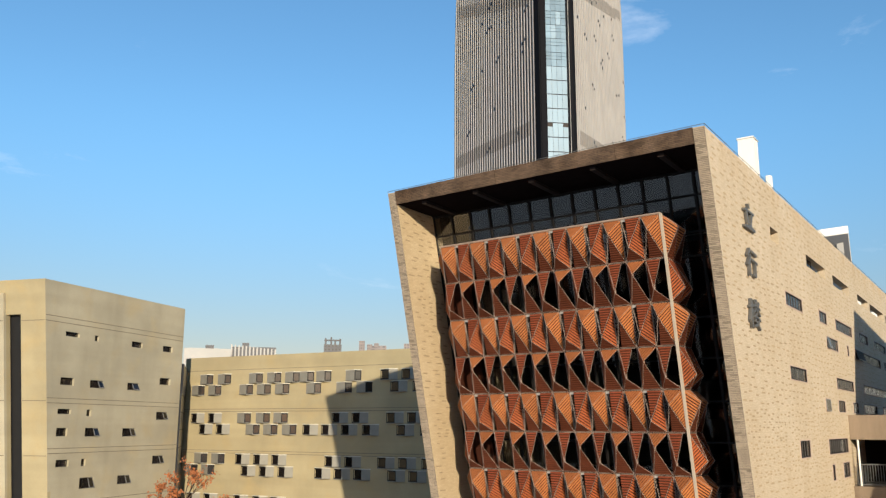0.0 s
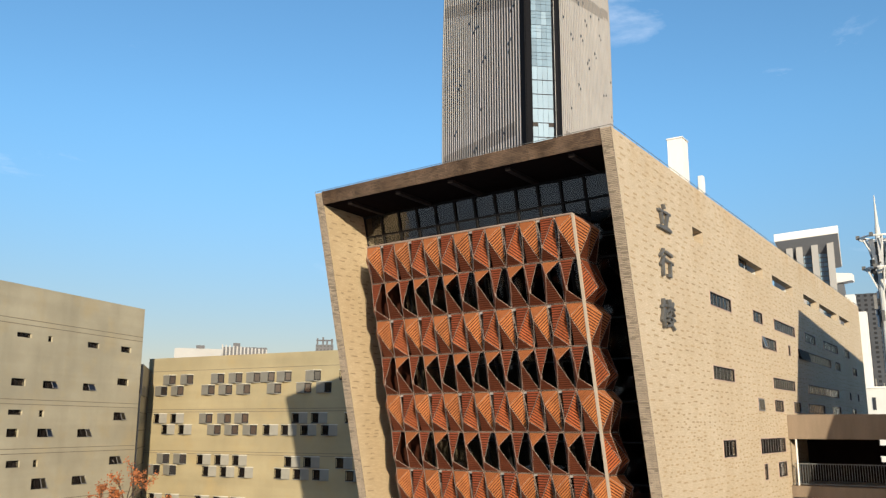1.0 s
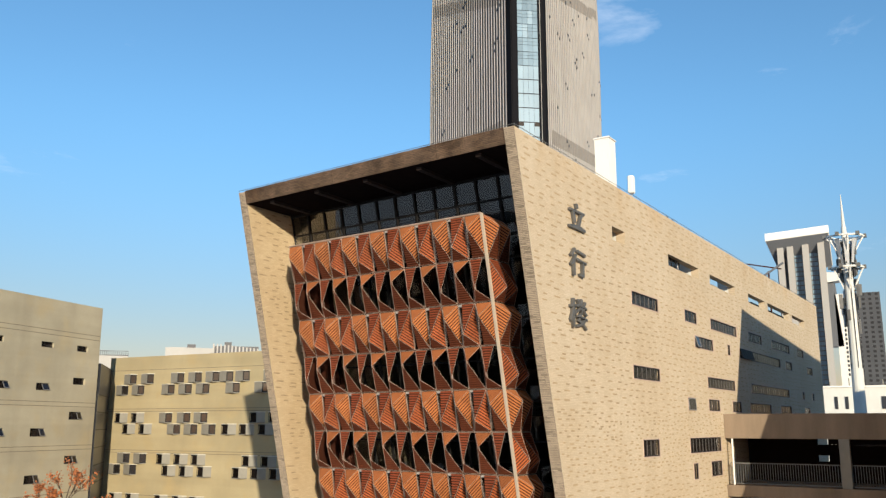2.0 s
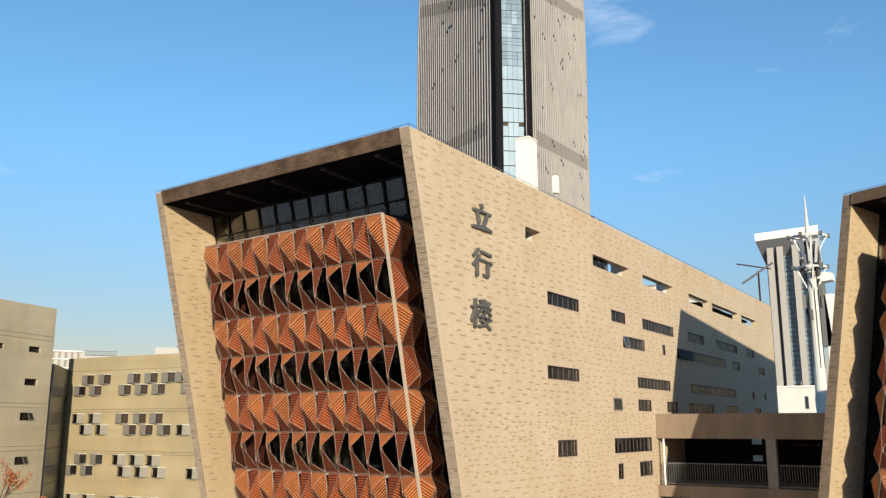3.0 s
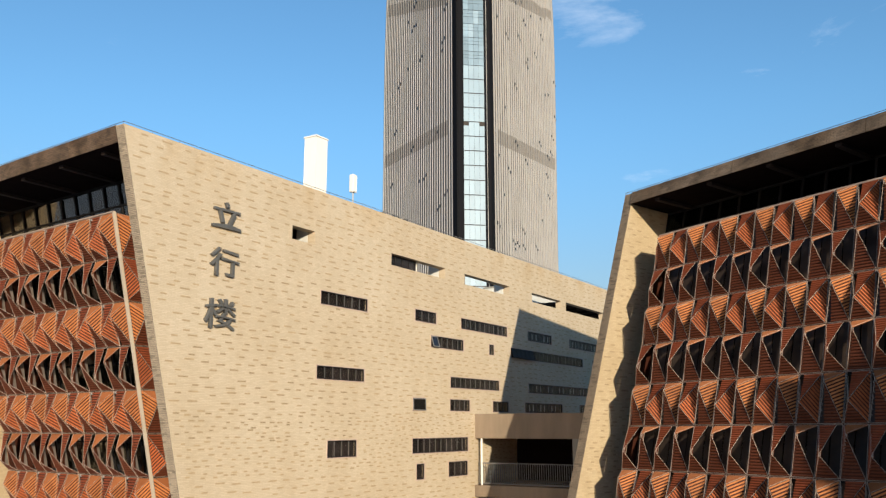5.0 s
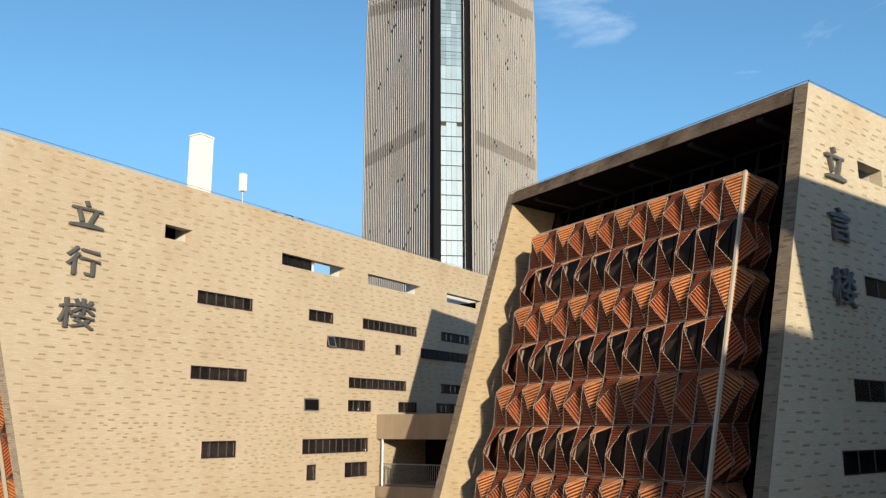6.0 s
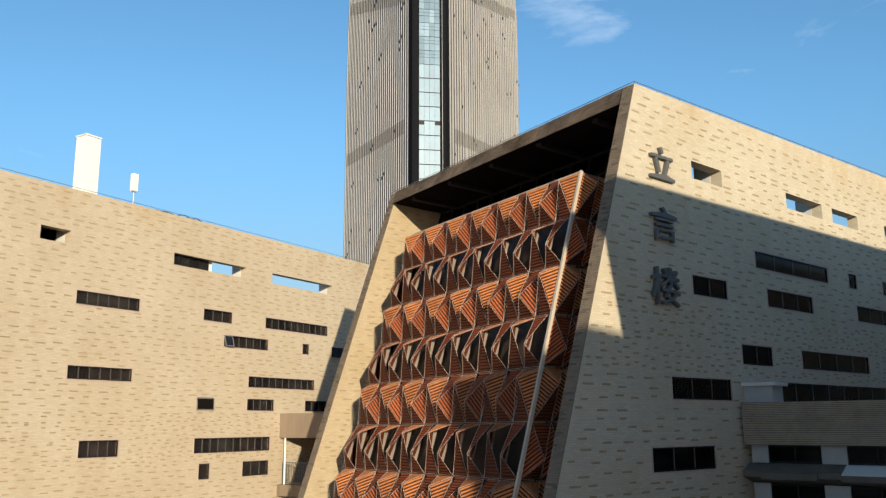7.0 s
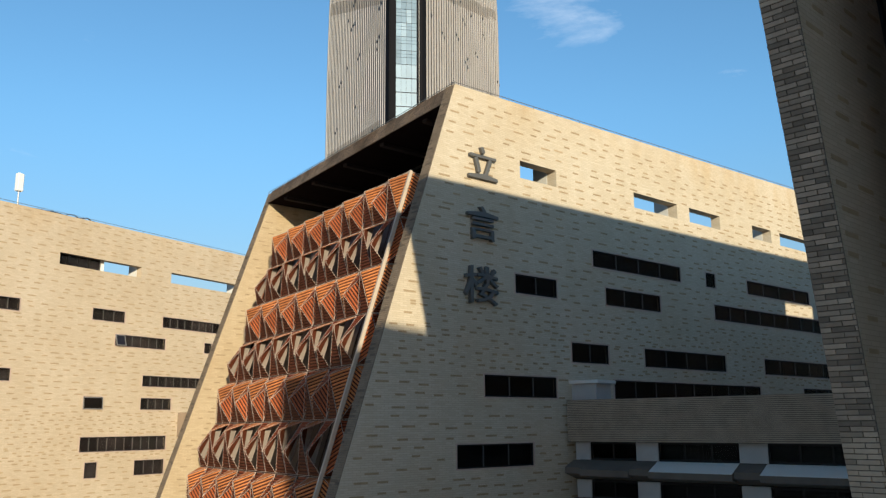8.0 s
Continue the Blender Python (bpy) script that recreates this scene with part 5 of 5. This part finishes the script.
# ---- office tower ----
def tower():
    C0, C1 = Vector((-159.2, 316.0, 0)), Vector((-148.6, 325.2, 0))
    L, R = Vector((-244.6, 380.0, 0)), Vector((-172.5, 446, 0))
    t = thing("office_tower", (-185, 370, 0), "tall tower with silver vertical fins and a pale glass corner", "tower")
    inv = Matrix.Translation(-t.location)
    H = 268.0
    ctr = Vector((-190, 385, 0))
    UP = Vector((0, 0, 1))

    def add(nm, bm, mat, label=""):
        p = part(nm, bm, mat, t, label)
        p.matrix_parent_inverse = inv
        return p

    def draw_in(z):
        """Metres by which the two outer edges lie inside their plan at a height: (left, right)."""
        left = 3.0 * max(0.0, (z - 196) / 53.0) ** 1.6
        right = 2.6 * min(1.0, max(0.0, (210 - z) / 105.0)) + 1.6 * max(0.0, (z - 236) / 26.0) ** 1.6
        return left, right

    def at(p, z):
        a, b = draw_in(z)
        if (p - C0).length + (p - C1).length < (C1 - C0).length + 0.6:
            return p + UP * z
        fl = min(1.0, (p - C0).length / (L - C0).length) if (p - L).length < (p - R).length else 0.0
        fr = 0.0 if fl else min(1.0, (p - C1).length / (R - C1).length)
        return p + (C0 - L).normalized() * (a * fl) + (C1 - R).normalized() * (b * fr * 2.2) + UP * z

    zs = [0, 60, 105, 140, 175, 196, 206, 216, 226, 236, 244, 252, 260, H]
    far = L + R - (C0 + C1) / 2
    plan = [C0, C1, R, far, L]
    bm = bmesh.new()
    rows = [[bm.verts.new(at(p, z)) for p in plan] for z in zs]
    for a, b in zip(rows, rows[1:]):
        for k in range(5):
            bm.faces.new((a[k], a[(k + 1) % 5], b[(k + 1) % 5], b[k]))
    bm.faces.new(rows[-1])
    bmesh.ops.recalc_face_normals(bm, faces=bm.faces)
    add("core", bm, M["tower"])

    def strip(nm, p, q, w, out, mat, label=""):
        d = (q - p).normalized()
        bm = bmesh.new()
        rr = []
        for z in zs:
            c = at(p, z)
            rr.append([bm.verts.new(c + v) for v in (-d * w / 2, d * w / 2, d * w / 2 + out, -d * w / 2 + out)])
        for a, b in zip(rr, rr[1:]):
            for k in range(4):
                bm.faces.new((a[k], a[(k + 1) % 4], b[(k + 1) % 4], b[k]))
        bm.faces.new(rr[-1])
        bmesh.ops.recalc_face_normals(bm, faces=bm.faces)
        return add(nm, bm, mat, label)

    for p, q, n, wide, deep, bands, count in ((C0, L, 34, 0.66, 0.5, ((139, 152), (198, 240)), 30), (C1, R, 34, 0.7, 0.62, ((135, 155), (205, 246)), 44)):
        d = (q - p).normalized()
        out = Vector((d.y, -d.x, 0))
        out = out if out.dot(p - ctr) > 0 else -out
        ln = (q - p).length
        strip("corner_band", p + d * 2.4, q, 4.6, out * 0.4, M["towerblack"], "black cladding band beside the glass corner")
        for k in range(n):
            strip("fin", p + d * (6.0 + (ln - 6.4) * k / (n - 1)), q, wide, out * deep, M["fin"])
        strip("edge_fin", q - d * 0.5, q + d, 1.1, out * (deep + 0.2), M["fin"])
        # two slanting plant floors: darker sleeves on the fins
        for z0, z1 in bands:
            bm = bmesh.new()
            for k in range(2, n):
                run = 6.0 + (ln - 6.4) * k / (n - 1)
                zc = z0 + (z1 - z0) * run / ln
                c = p + d * run
                g0, g1 = d * (wide / 2 + 0.04), out * (deep + 0.03)
                lo, hi = at(c, zc - 3.4), at(c, zc + 3.4)
                hexa(bm, [lo - g0, lo + g0, lo + g0 + g1, lo - g0 + g1], [hi - g0, hi + g0, hi + g0 + g1, hi - g0 + g1])
            add("plant_floor", bm, M["bronze"], "darker slanting band across the fins")
        # small dark vents between the fins, mostly in slanting pairs
        rnd = random.Random(n + count)
        bm = bmesh.new()
        for k in range(count):
            c = at(p + d * (6.0 + (ln - 6.4) * (rnd.randrange(n - 1) + 0.5) / (n - 1)), rnd.uniform(80, 235))
            for j in range(rnd.choice((1, 2, 2))):
                box(bm, c + d * (j * 3.2) + out * 0.25 - UP * (j * 1.1), (1.1, deep + 0.3, 1.0), (d, out, UP))
        add("vents", bm, M["black"])["kind"] = "stuff"
    # corner of pale glass: tall bright panels, and darker gridded panes higher up
    d = (C1 - C0).normalized()
    out = Vector((d.y, -d.x, 0))
    out = out if out.dot(C0 - ctr) > 0 else -out
    cols, storey, wln = 4, 6.5, (C1 - C0).length
    g = add("glazing", bmesh.new(), M["steel"], "pale glass corner in white bands")
    rnd = random.Random(9)
    for k in range(40):
        z = 2.9 + k * storey
        if z > H - 8:
            break
        upper = z > 164
        levels = ((0.12, 3.2), (3.35, 4.75), (4.85, storey - 0.1)) if upper else ((0.3, storey - 0.12),)
        for c in range(cols):
            bm = bmesh.new()
            a0, a1 = (c + 0.02) / cols, (c + 0.98) / cols
            p0, p1 = C0 + d * (2.6 + (wln - 4.9) * a0), C0 + d * (2.6 + (wln - 4.9) * a1)
            for za, zb in levels:
                if not upper and 128 < z < 133 and c in (0, 3):
                    zb -= 1.6
                hexa(bm, [at(p0, z + za) + out * 0.3, at(p1, z + za) + out * 0.3, at(p1, z + za) + out * 0.05, at(p0, z + za) + out * 0.05],
                     [at(p0, z + zb) + out * 0.3, at(p1, z + zb) + out * 0.3, at(p1, z + zb) + out * 0.05, at(p0, z + zb) + out * 0.05])
            bmesh.ops.recalc_face_normals(bm, faces=bm.faces)
            part("pane", bm, M["towerglass"] if upper and not (c in (1, 2) and rnd.random() < 0.1) else M["towerpanel"], g)
    bm = bmesh.new()
    box(bm, at(C0, 1.4) + d * (wln / 2) + out * 0.1, (wln, 0.3, 2.6), (d, out, UP))
    g.data = mesh_of("glazing", bm, M["steel"])
    for c0, c1 in ((0.0, 2.55), (wln - 2.25, wln - 1.4), (wln - 1.1, wln)):
        strip("jamb", C0 + d * ((c0 + c1) / 2), C1, c1 - c0, out * 0.5, M["towerblack"], "black cladding beside the glass")
    strip("mullion", C0 + d * (wln - 1.25), C1, 0.18, out * 0.6, M["greywhite"], "thin pale metal strip")
    return t


tower()


# ---- lattice mast with rings and aerials ----
def mast(x, y):
    m = thing("radio_mast", (x, y, 0), "white steel radio mast with ring platforms and aerials", "radio mast")
    bm = bmesh.new()
    tube(bm, (0, 0, 0), (0, 0, 36), 1.0, 0.62, 14)
    tube(bm, (0, 0, 36), (0, 0, 41.2), 0.6, 0.35, 12)
    tube(bm, (0, 0, 41.2), (0, 0, 46.3), 0.28, 0.05, 8)
    part("pole", bm, M["offwhite"], m)
    for z, r in ((39.6, 2.6), (34.9, 2.2)):
        bm = bmesh.new()
        k = 20
        for i in range(k):
            a, b = 2 * math.pi * i / k, 2 * math.pi * (i + 1) / k
            tube(bm, (r * math.cos(a), r * math.sin(a), z), (r * math.cos(b), r * math.sin(b), z), 0.16, n=6)
            if i % 4 == 0:
                tube(bm, (0, 0, z - 0.4), (r * math.cos(a), r * math.sin(a), z), 0.09, n=5)
                tube(bm, (0.5 * math.cos(a), 0.5 * math.sin(a), z - 3.6), (r * math.cos(a), r * math.sin(a), z), 0.11, n=5)
        part("ring_platform", bm, M["white"], m)
        for i in range(6):
            a = 2 * math.pi * (i + 0.3) / 6
            bm = bmesh.new()
            box(bm, (r * 1.08 * math.cos(a), r * 1.08 * math.sin(a), z + 0.15), (0.5, 0.5, 0.55))
            part("lamp", bm, M["railgrey"], m)
    for i in range(8):
        bm = bmesh.new()
        a, b = 2 * math.pi * i / 8, 2 * math.pi * (i + 0.62) / 8
        hexa(bm, [(1.0 * math.cos(a), 1.0 * math.sin(a), 35.2), (1.0 * math.cos(b), 1.0 * math.sin(b), 35.2), (0.92 * math.cos(b), 0.92 * math.sin(b), 35.2), (0.92 * math.cos(a), 0.92 * math.sin(a), 35.2)],
             [(1.75 * math.cos(a), 1.75 * math.sin(a), 39.3), (1.75 * math.cos(b), 1.75 * math.sin(b), 39.3), (1.67 * math.cos(b), 1.67 * math.sin(b), 39.3), (1.67 * math.cos(a), 1.67 * math.sin(a), 39.3)])
        bmesh.ops.recalc_face_normals(bm, faces=bm.faces)
        part("basket_slat", bm, M["galv"], m)
    rnd = random.Random(5)
    for i in range(44):
        a, z = rnd.uniform(0, 6.28), rnd.uniform(25.5, 38.5)
        reach, h = rnd.uniform(0.9, 1.5), rnd.uniform(0.7, 2.2)
        ca, sa = math.cos(a), math.sin(a)
        bm = bmesh.new()
        tube(bm, (0.4 * ca, 0.4 * sa, z), (reach * ca, reach * sa, z), 0.07, n=5)
        box(bm, (reach * ca, reach * sa, z), (rnd.uniform(0.25, 0.5), rnd.uniform(0.25, 0.5), h), (Vector((ca, sa, 0)), Vector((-sa, ca, 0)), Vector((0, 0, 1))))
        part("aerial", bm, M[("black", "railgrey", "galv", "railgrey", "black")[i % 5]], m)
    for i in range(5):
        a = 1.3 * i
        bm = bmesh.new()
        tube(bm, (0.8 * math.cos(a), 0.8 * math.sin(a), 20), (0.75 * math.cos(a), 0.75 * math.sin(a), 34), 0.06, n=5)
        part("cable", bm, M["black"], m)
    return m


mast(-11.1, 145.5)


# ---- far buildings ----
def far_block(name, label, c, size, turn, mat, rows=0, cols=0, wmat=None):
    b = thing(name, c, label, "building")
    b.rotation_euler = (0, 0, turn)
    bm = bmesh.new()
    box(bm, (0, 0, size[2] / 2), size)
    part("wall", bm, mat, b)
    sx, sy, sz = size
    if rows:
        bm = bmesh.new()
        box(bm, (0, 0, 0), (sx / cols * 0.45, 0.3, sz / rows * 0.5))
        me = mesh_of("window", bm, wmat or M["black"])
        for j in range(rows):
            for i in range(cols):
                o = new("window", me)
                o.parent, o.location = b, (-sx / 2 + sx * (i + 0.5) / cols, -sy / 2 - 0.05, sz * (j + 0.55) / rows)
    return b


gate = far_block("gatehouse", "low white rendered building behind the bridge", (-11, 200, 0), (36, 12, 19.2), 0.15, M["offwhite"])
bm = bmesh.new()
box(bm, (0, 0, 19.35), (36.6, 12.6, 0.3))
part("coping", bm, M["white"], gate)
for x, wide in ((-11.6, 0.6), (-9.7, 0.6), (-6.9, 1.1), (-2.6, 2.0), (1.4, 0.8), (5.0, 1.6), (9.5, 0.8)):
    for z in (16.2, 12.4, 8.6, 4.8):
        bm = bmesh.new()
        box(bm, (x, -6.0, z), (wide, 0.3, 2.4))
        part("window", bm, M["stairglass"], gate)
for x, z in ((-12.5, 0.9), (-9.0, 1.6), (-7.6, 0.7), (-3.0, 1.2)):
    bm = bmesh.new()
    tube(bm, (x, -4, 19.5), (x, -4, 19.5 + z), 0.12, n=6)
    part("roof_pipe", bm, M["hood"], gate)
def stepped_tower():
    b = thing("stepped_tower", (-124, 950, 0), "white stepped tower with a cantilevered roof far behind", "tower")
    for x0, x1, top in ((-9.4, 0.3, 143), (0.3, 9.4, 125)):
        bm = bmesh.new()
        box(bm, ((x0 + x1) / 2, 6, top / 2), (x1 - x0 - 0.02, 12, top))
        part("wall", bm, M["white"], b)
    bm = bmesh.new()
    hexa(bm, [(-16.5, -4, 155), (0.5, -4, 157), (0.5, 12, 157), (-16.5, 12, 155)], [(-16.5, -4, 166), (0.5, -4, 164), (0.5, 12, 164), (-16.5, 12, 166)])
    part("roof", bm, M["white"], b, "white cantilevered roof slab")
    bm = bmesh.new()
    hexa(bm, [(-16, 0, 90), (-4, 0, 90), (-4, 11, 90), (-16, 11, 90)], [(-16, 0, 154.9), (-9, 0, 154.9), (-9, 11, 154.9), (-16, 11, 154.9)])
    part("core", bm, M["greytower"], b)
    for k in range(14):
        bm = bmesh.new()
        box(bm, (-1.6, -0.05, 62 + 4.4 * k), (1.7, 0.4, 2.6))
        part("window", bm, M["stairglass"], b)
    return b


stepped_tower()
far_block("apartment_tower", "grey residential tower far behind", (-118, 1040, 0), (33, 20, 154), 0.12, M["darktower"], 30, 5)
SKY1 = far_block("office_slab", "low cream building on the far skyline", (-677.5, 590.5, 0), (45, 30, 86.4), 0.872, M["farcream"])
for x, w, h in ((-4, 30, 1.2), (2, 8, 4.4)):
    bm = bmesh.new()
    box(bm, (x, 4, 86.4 + h / 2), (w, 14, h))
    part("roof_house", bm, M["farcream"] if h < 2 else M["fargrey"], SKY1)
slab = far_block("office_slab", "far dark building with a pale slatted roof screen", (-661.8, 638, 0), (45.7, 20, 91), 0.812, M["fargrey"])
for k in range(13):
    bm = bmesh.new()
    box(bm, (-22 + 44 * k / 12, -10.3, 46.5 - 0.18 * k), (1.5, 0.8, 93.5 - 0.36 * k))
    part("facade_slat", bm, M["farcream"], slab)
bm = bmesh.new()
box(bm, (-8, 0, 93), (7, 12, 5.0))
part("stair_tower", bm, M["fargrey"], slab)
frame_tower = far_block("apartment_tower", "far unfinished concrete frame tower", (-721.6, 831, 0), (22, 16, 112), 0.716, M["fargrey"], 26, 5)
for x, h in ((-9, 8.0), (-2, 9.5), (3, 6), (9, 7.5)):
    bm = bmesh.new()
    box(bm, (x, -5, 112 + h / 2), (2.2, 3, h))
    part("column", bm, M["fargrey"], frame_tower)
bm = bmesh.new()
box(bm, (0, -5, 117.5), (21, 4, 1.6))
part("beam", bm, M["fargrey"], frame_tower)
for x, y, w, h, turn in ((-946, 1165, 10, 156, 0.683), (-936, 1174, 9, 150, 0.683), (-924, 1183, 28, 148, 0.664), (-926, 1180, 8, 152, 0.664), (-883, 1214, 14, 152, 0.63)):
    far_block("apartment_tower", "far pinkish-grey apartment tower in haze", (x, y, 0), (w, 14, h), turn, M["farpink"], 30, 3, M["fargrey"])
rail = far_block("office_slab", "far building with a dark slatted roof fence", (-558.8, 413, 0), (27.5, 14, 62.5), 0.958, M["farcream"])
for k in range(19):
    bm = bmesh.new()
    box(bm, (-13.5 + 27 * k / 18, -6.8, 64.3 - 0.04 * k), (0.45, 0.4, 4.0 - 0.05 * k))
    part("fence_slat", bm, M["fargrey"], rail)
for z in (62.8, 66.0):
    bm = bmesh.new()
    box(bm, (0, -6.8, z), (27.4, 0.5, 0.4))
    part("fence_rail", bm, M["fargrey"], rail)
cream = far_block("apartment_block", "cream building with balcony bands beyond the laboratory", (-409, 274.5, 0), (40, 16, 50.2), 1.01, M["farcream"])
for z in (36.5, 41.0, 45.5, 49.6):
    bm = bmesh.new()
    box(bm, (2, -8.4, z), (34, 1.2, 0.5))
    part("balcony_slab", bm, M["white"], cream)
for k in range(11):
    bm = bmesh.new()
    box(bm, (-13 + 3 * k, -8.1, 43), (1.1, 0.5, 12.5))
    part("window_strip", bm, M["hood"], cream)


def pavilion():
    """A tall far tower with paired stone piers under a broad tilted white roof."""
    b = thing("pier_tower", (-153, 892, 0), "far tower of tall stone piers under a broad white roof", "tower")
    b.rotation_euler = (0, 0, 0.18)
    bm = bmesh.new()
    hexa(bm, [(-30, -10, 191), (28, -10, 195), (30, 26, 168), (-18, 26, 160)], [(-30, -10, 198), (28, -10, 202), (30, 26, 170), (-18, 26, 162)])
    part("roof", bm, M["white"], b)
    bm = bmesh.new()
    hexa(bm, [(-29.5, -9.5, 190.4), (27.5, -9.5, 194.4), (29.5, 25.5, 167.4), (-17.5, 25.5, 159.4)], [(-29.5, -9.5, 190.9), (27.5, -9.5, 194.9), (29.5, 25.5, 167.9), (-17.5, 25.5, 159.9)])
    part("soffit", bm, M["greytower"], b)
    bm = bmesh.new()
    box(bm, (0, 18, 95), (42, 20, 190))
    part("core", bm, M["haze_core"], b)
    for x in (-17, -8, 6, 20):
        bm = bmesh.new()
        box(bm, (x, 2, 95), (6.0, 8, 191))
        part("pier", bm, M["pier"], b)
    bm = bmesh.new()
    box(bm, (0, 0, 0), (3.4, 1.0, 3.2))
    me = mesh_of("pane", bm, M["towerglass"])
    for x in (-3.0, 0.9, 11.0, 14.9):
        for k in range(36):
            o = new("pane", me)
            o.parent, o.location = b, (x, 7.6, 16 + 4.6 * k)
    return b


pavilion()


def crane():
    c = thing("tower_crane", (-176.5, 862, 0), "slender red tower crane on the far skyline", "crane")
    bm = bmesh.new()
    beam(bm, (0, 0, 0), (0, 0, 158), 1.4)
    part("mast", bm, M["skin"], c)
    bm = bmesh.new()
    beam(bm, (-20, 0, 167), (12, 0, 159), 1.1)
    part("jib", bm, M["skin"], c)
    bm = bmesh.new()
    beam(bm, (-16, 0, 147), (14, 0, 165), 1.7)
    part("counter_jib", bm, M["greytower"], c, "dark counter jib")
    return c


crane()

# ---- unseen block, added to shade the lower front, behind the camera's right ----
sh = thing("neighbour_block", (66, 8, 0), "plain unseen block added to shade the lower front", "building")
bm = bmesh.new()
su = Vector((0.7087, -0.7055, 0)).normalized()
sv = Vector((0.7055, 0.7087, 0))
base = Vector((12.2, 57.0, 0)) + su * 62.0
q = [base, base + su * 16, base + su * 16 + sv * 40, base + sv * 40]
hexa(bm, [v.copy() for v in q], [v + Vector((0, 0, 25.45)) for v in q])
bmesh.ops.recalc_face_normals(bm, faces=bm.faces)
w = part("wall", bm, M["wall1"], sh)
w.matrix_parent_inverse = Matrix.Translation(-sh.location)


# ---- autumn tree ----
def tree(x, y, height, seed):
    t = thing("tree", (x, y, 0), "young tree with thin orange-red autumn leaves", "tree")
    rnd = random.Random(seed)
    bm, tips = bmesh.new(), []

    def limb(p, d, ln, r, depth):
        q = p + d * ln
        tube(bm, p, q, r, r * 0.65, 6)
        if depth == 0:
            tips.append((p, q))
            return
        for _ in range(rnd.choice((3, 4))):
            e = (d + Vector((rnd.uniform(-0.75, 0.75), rnd.uniform(-0.75, 0.75), rnd.uniform(-0.1, 0.5)))).normalized()
            limb(p + d * (ln * rnd.uniform(0.6, 1.0)), e, ln * rnd.uniform(0.55, 0.75), r * 0.55, depth - 1)

    limb(Vector((0, 0, 0)), Vector((0, 0, 1)), height * 0.42, 0.16, 4)
    part("trunk", bm, M["bark"], t)
    bm = bmesh.new()
    for p, q in tips:
        for _ in range(9):
            c = p.lerp(q, rnd.uniform(0.2, 1.1)) + Vector([rnd.gauss(0, 0.12) for _ in range(3)])
            a = Vector([rnd.uniform(-1, 1) for _ in range(3)]).normalized()
            b = a.orthogonal().normalized()
            s = rnd.uniform(0.07, 0.13)
            f = [bm.verts.new(c + v) for v in (a * s, b * s * 0.6, -a * s, -b * s * 0.6)]
            bm.faces.new(f)
    part("crown", bm, M["leaf"], t)
    return t


tree(-55.2, 47.2, 8.4, 3)
tree(-52.6, 49.6, 7.3, 8)
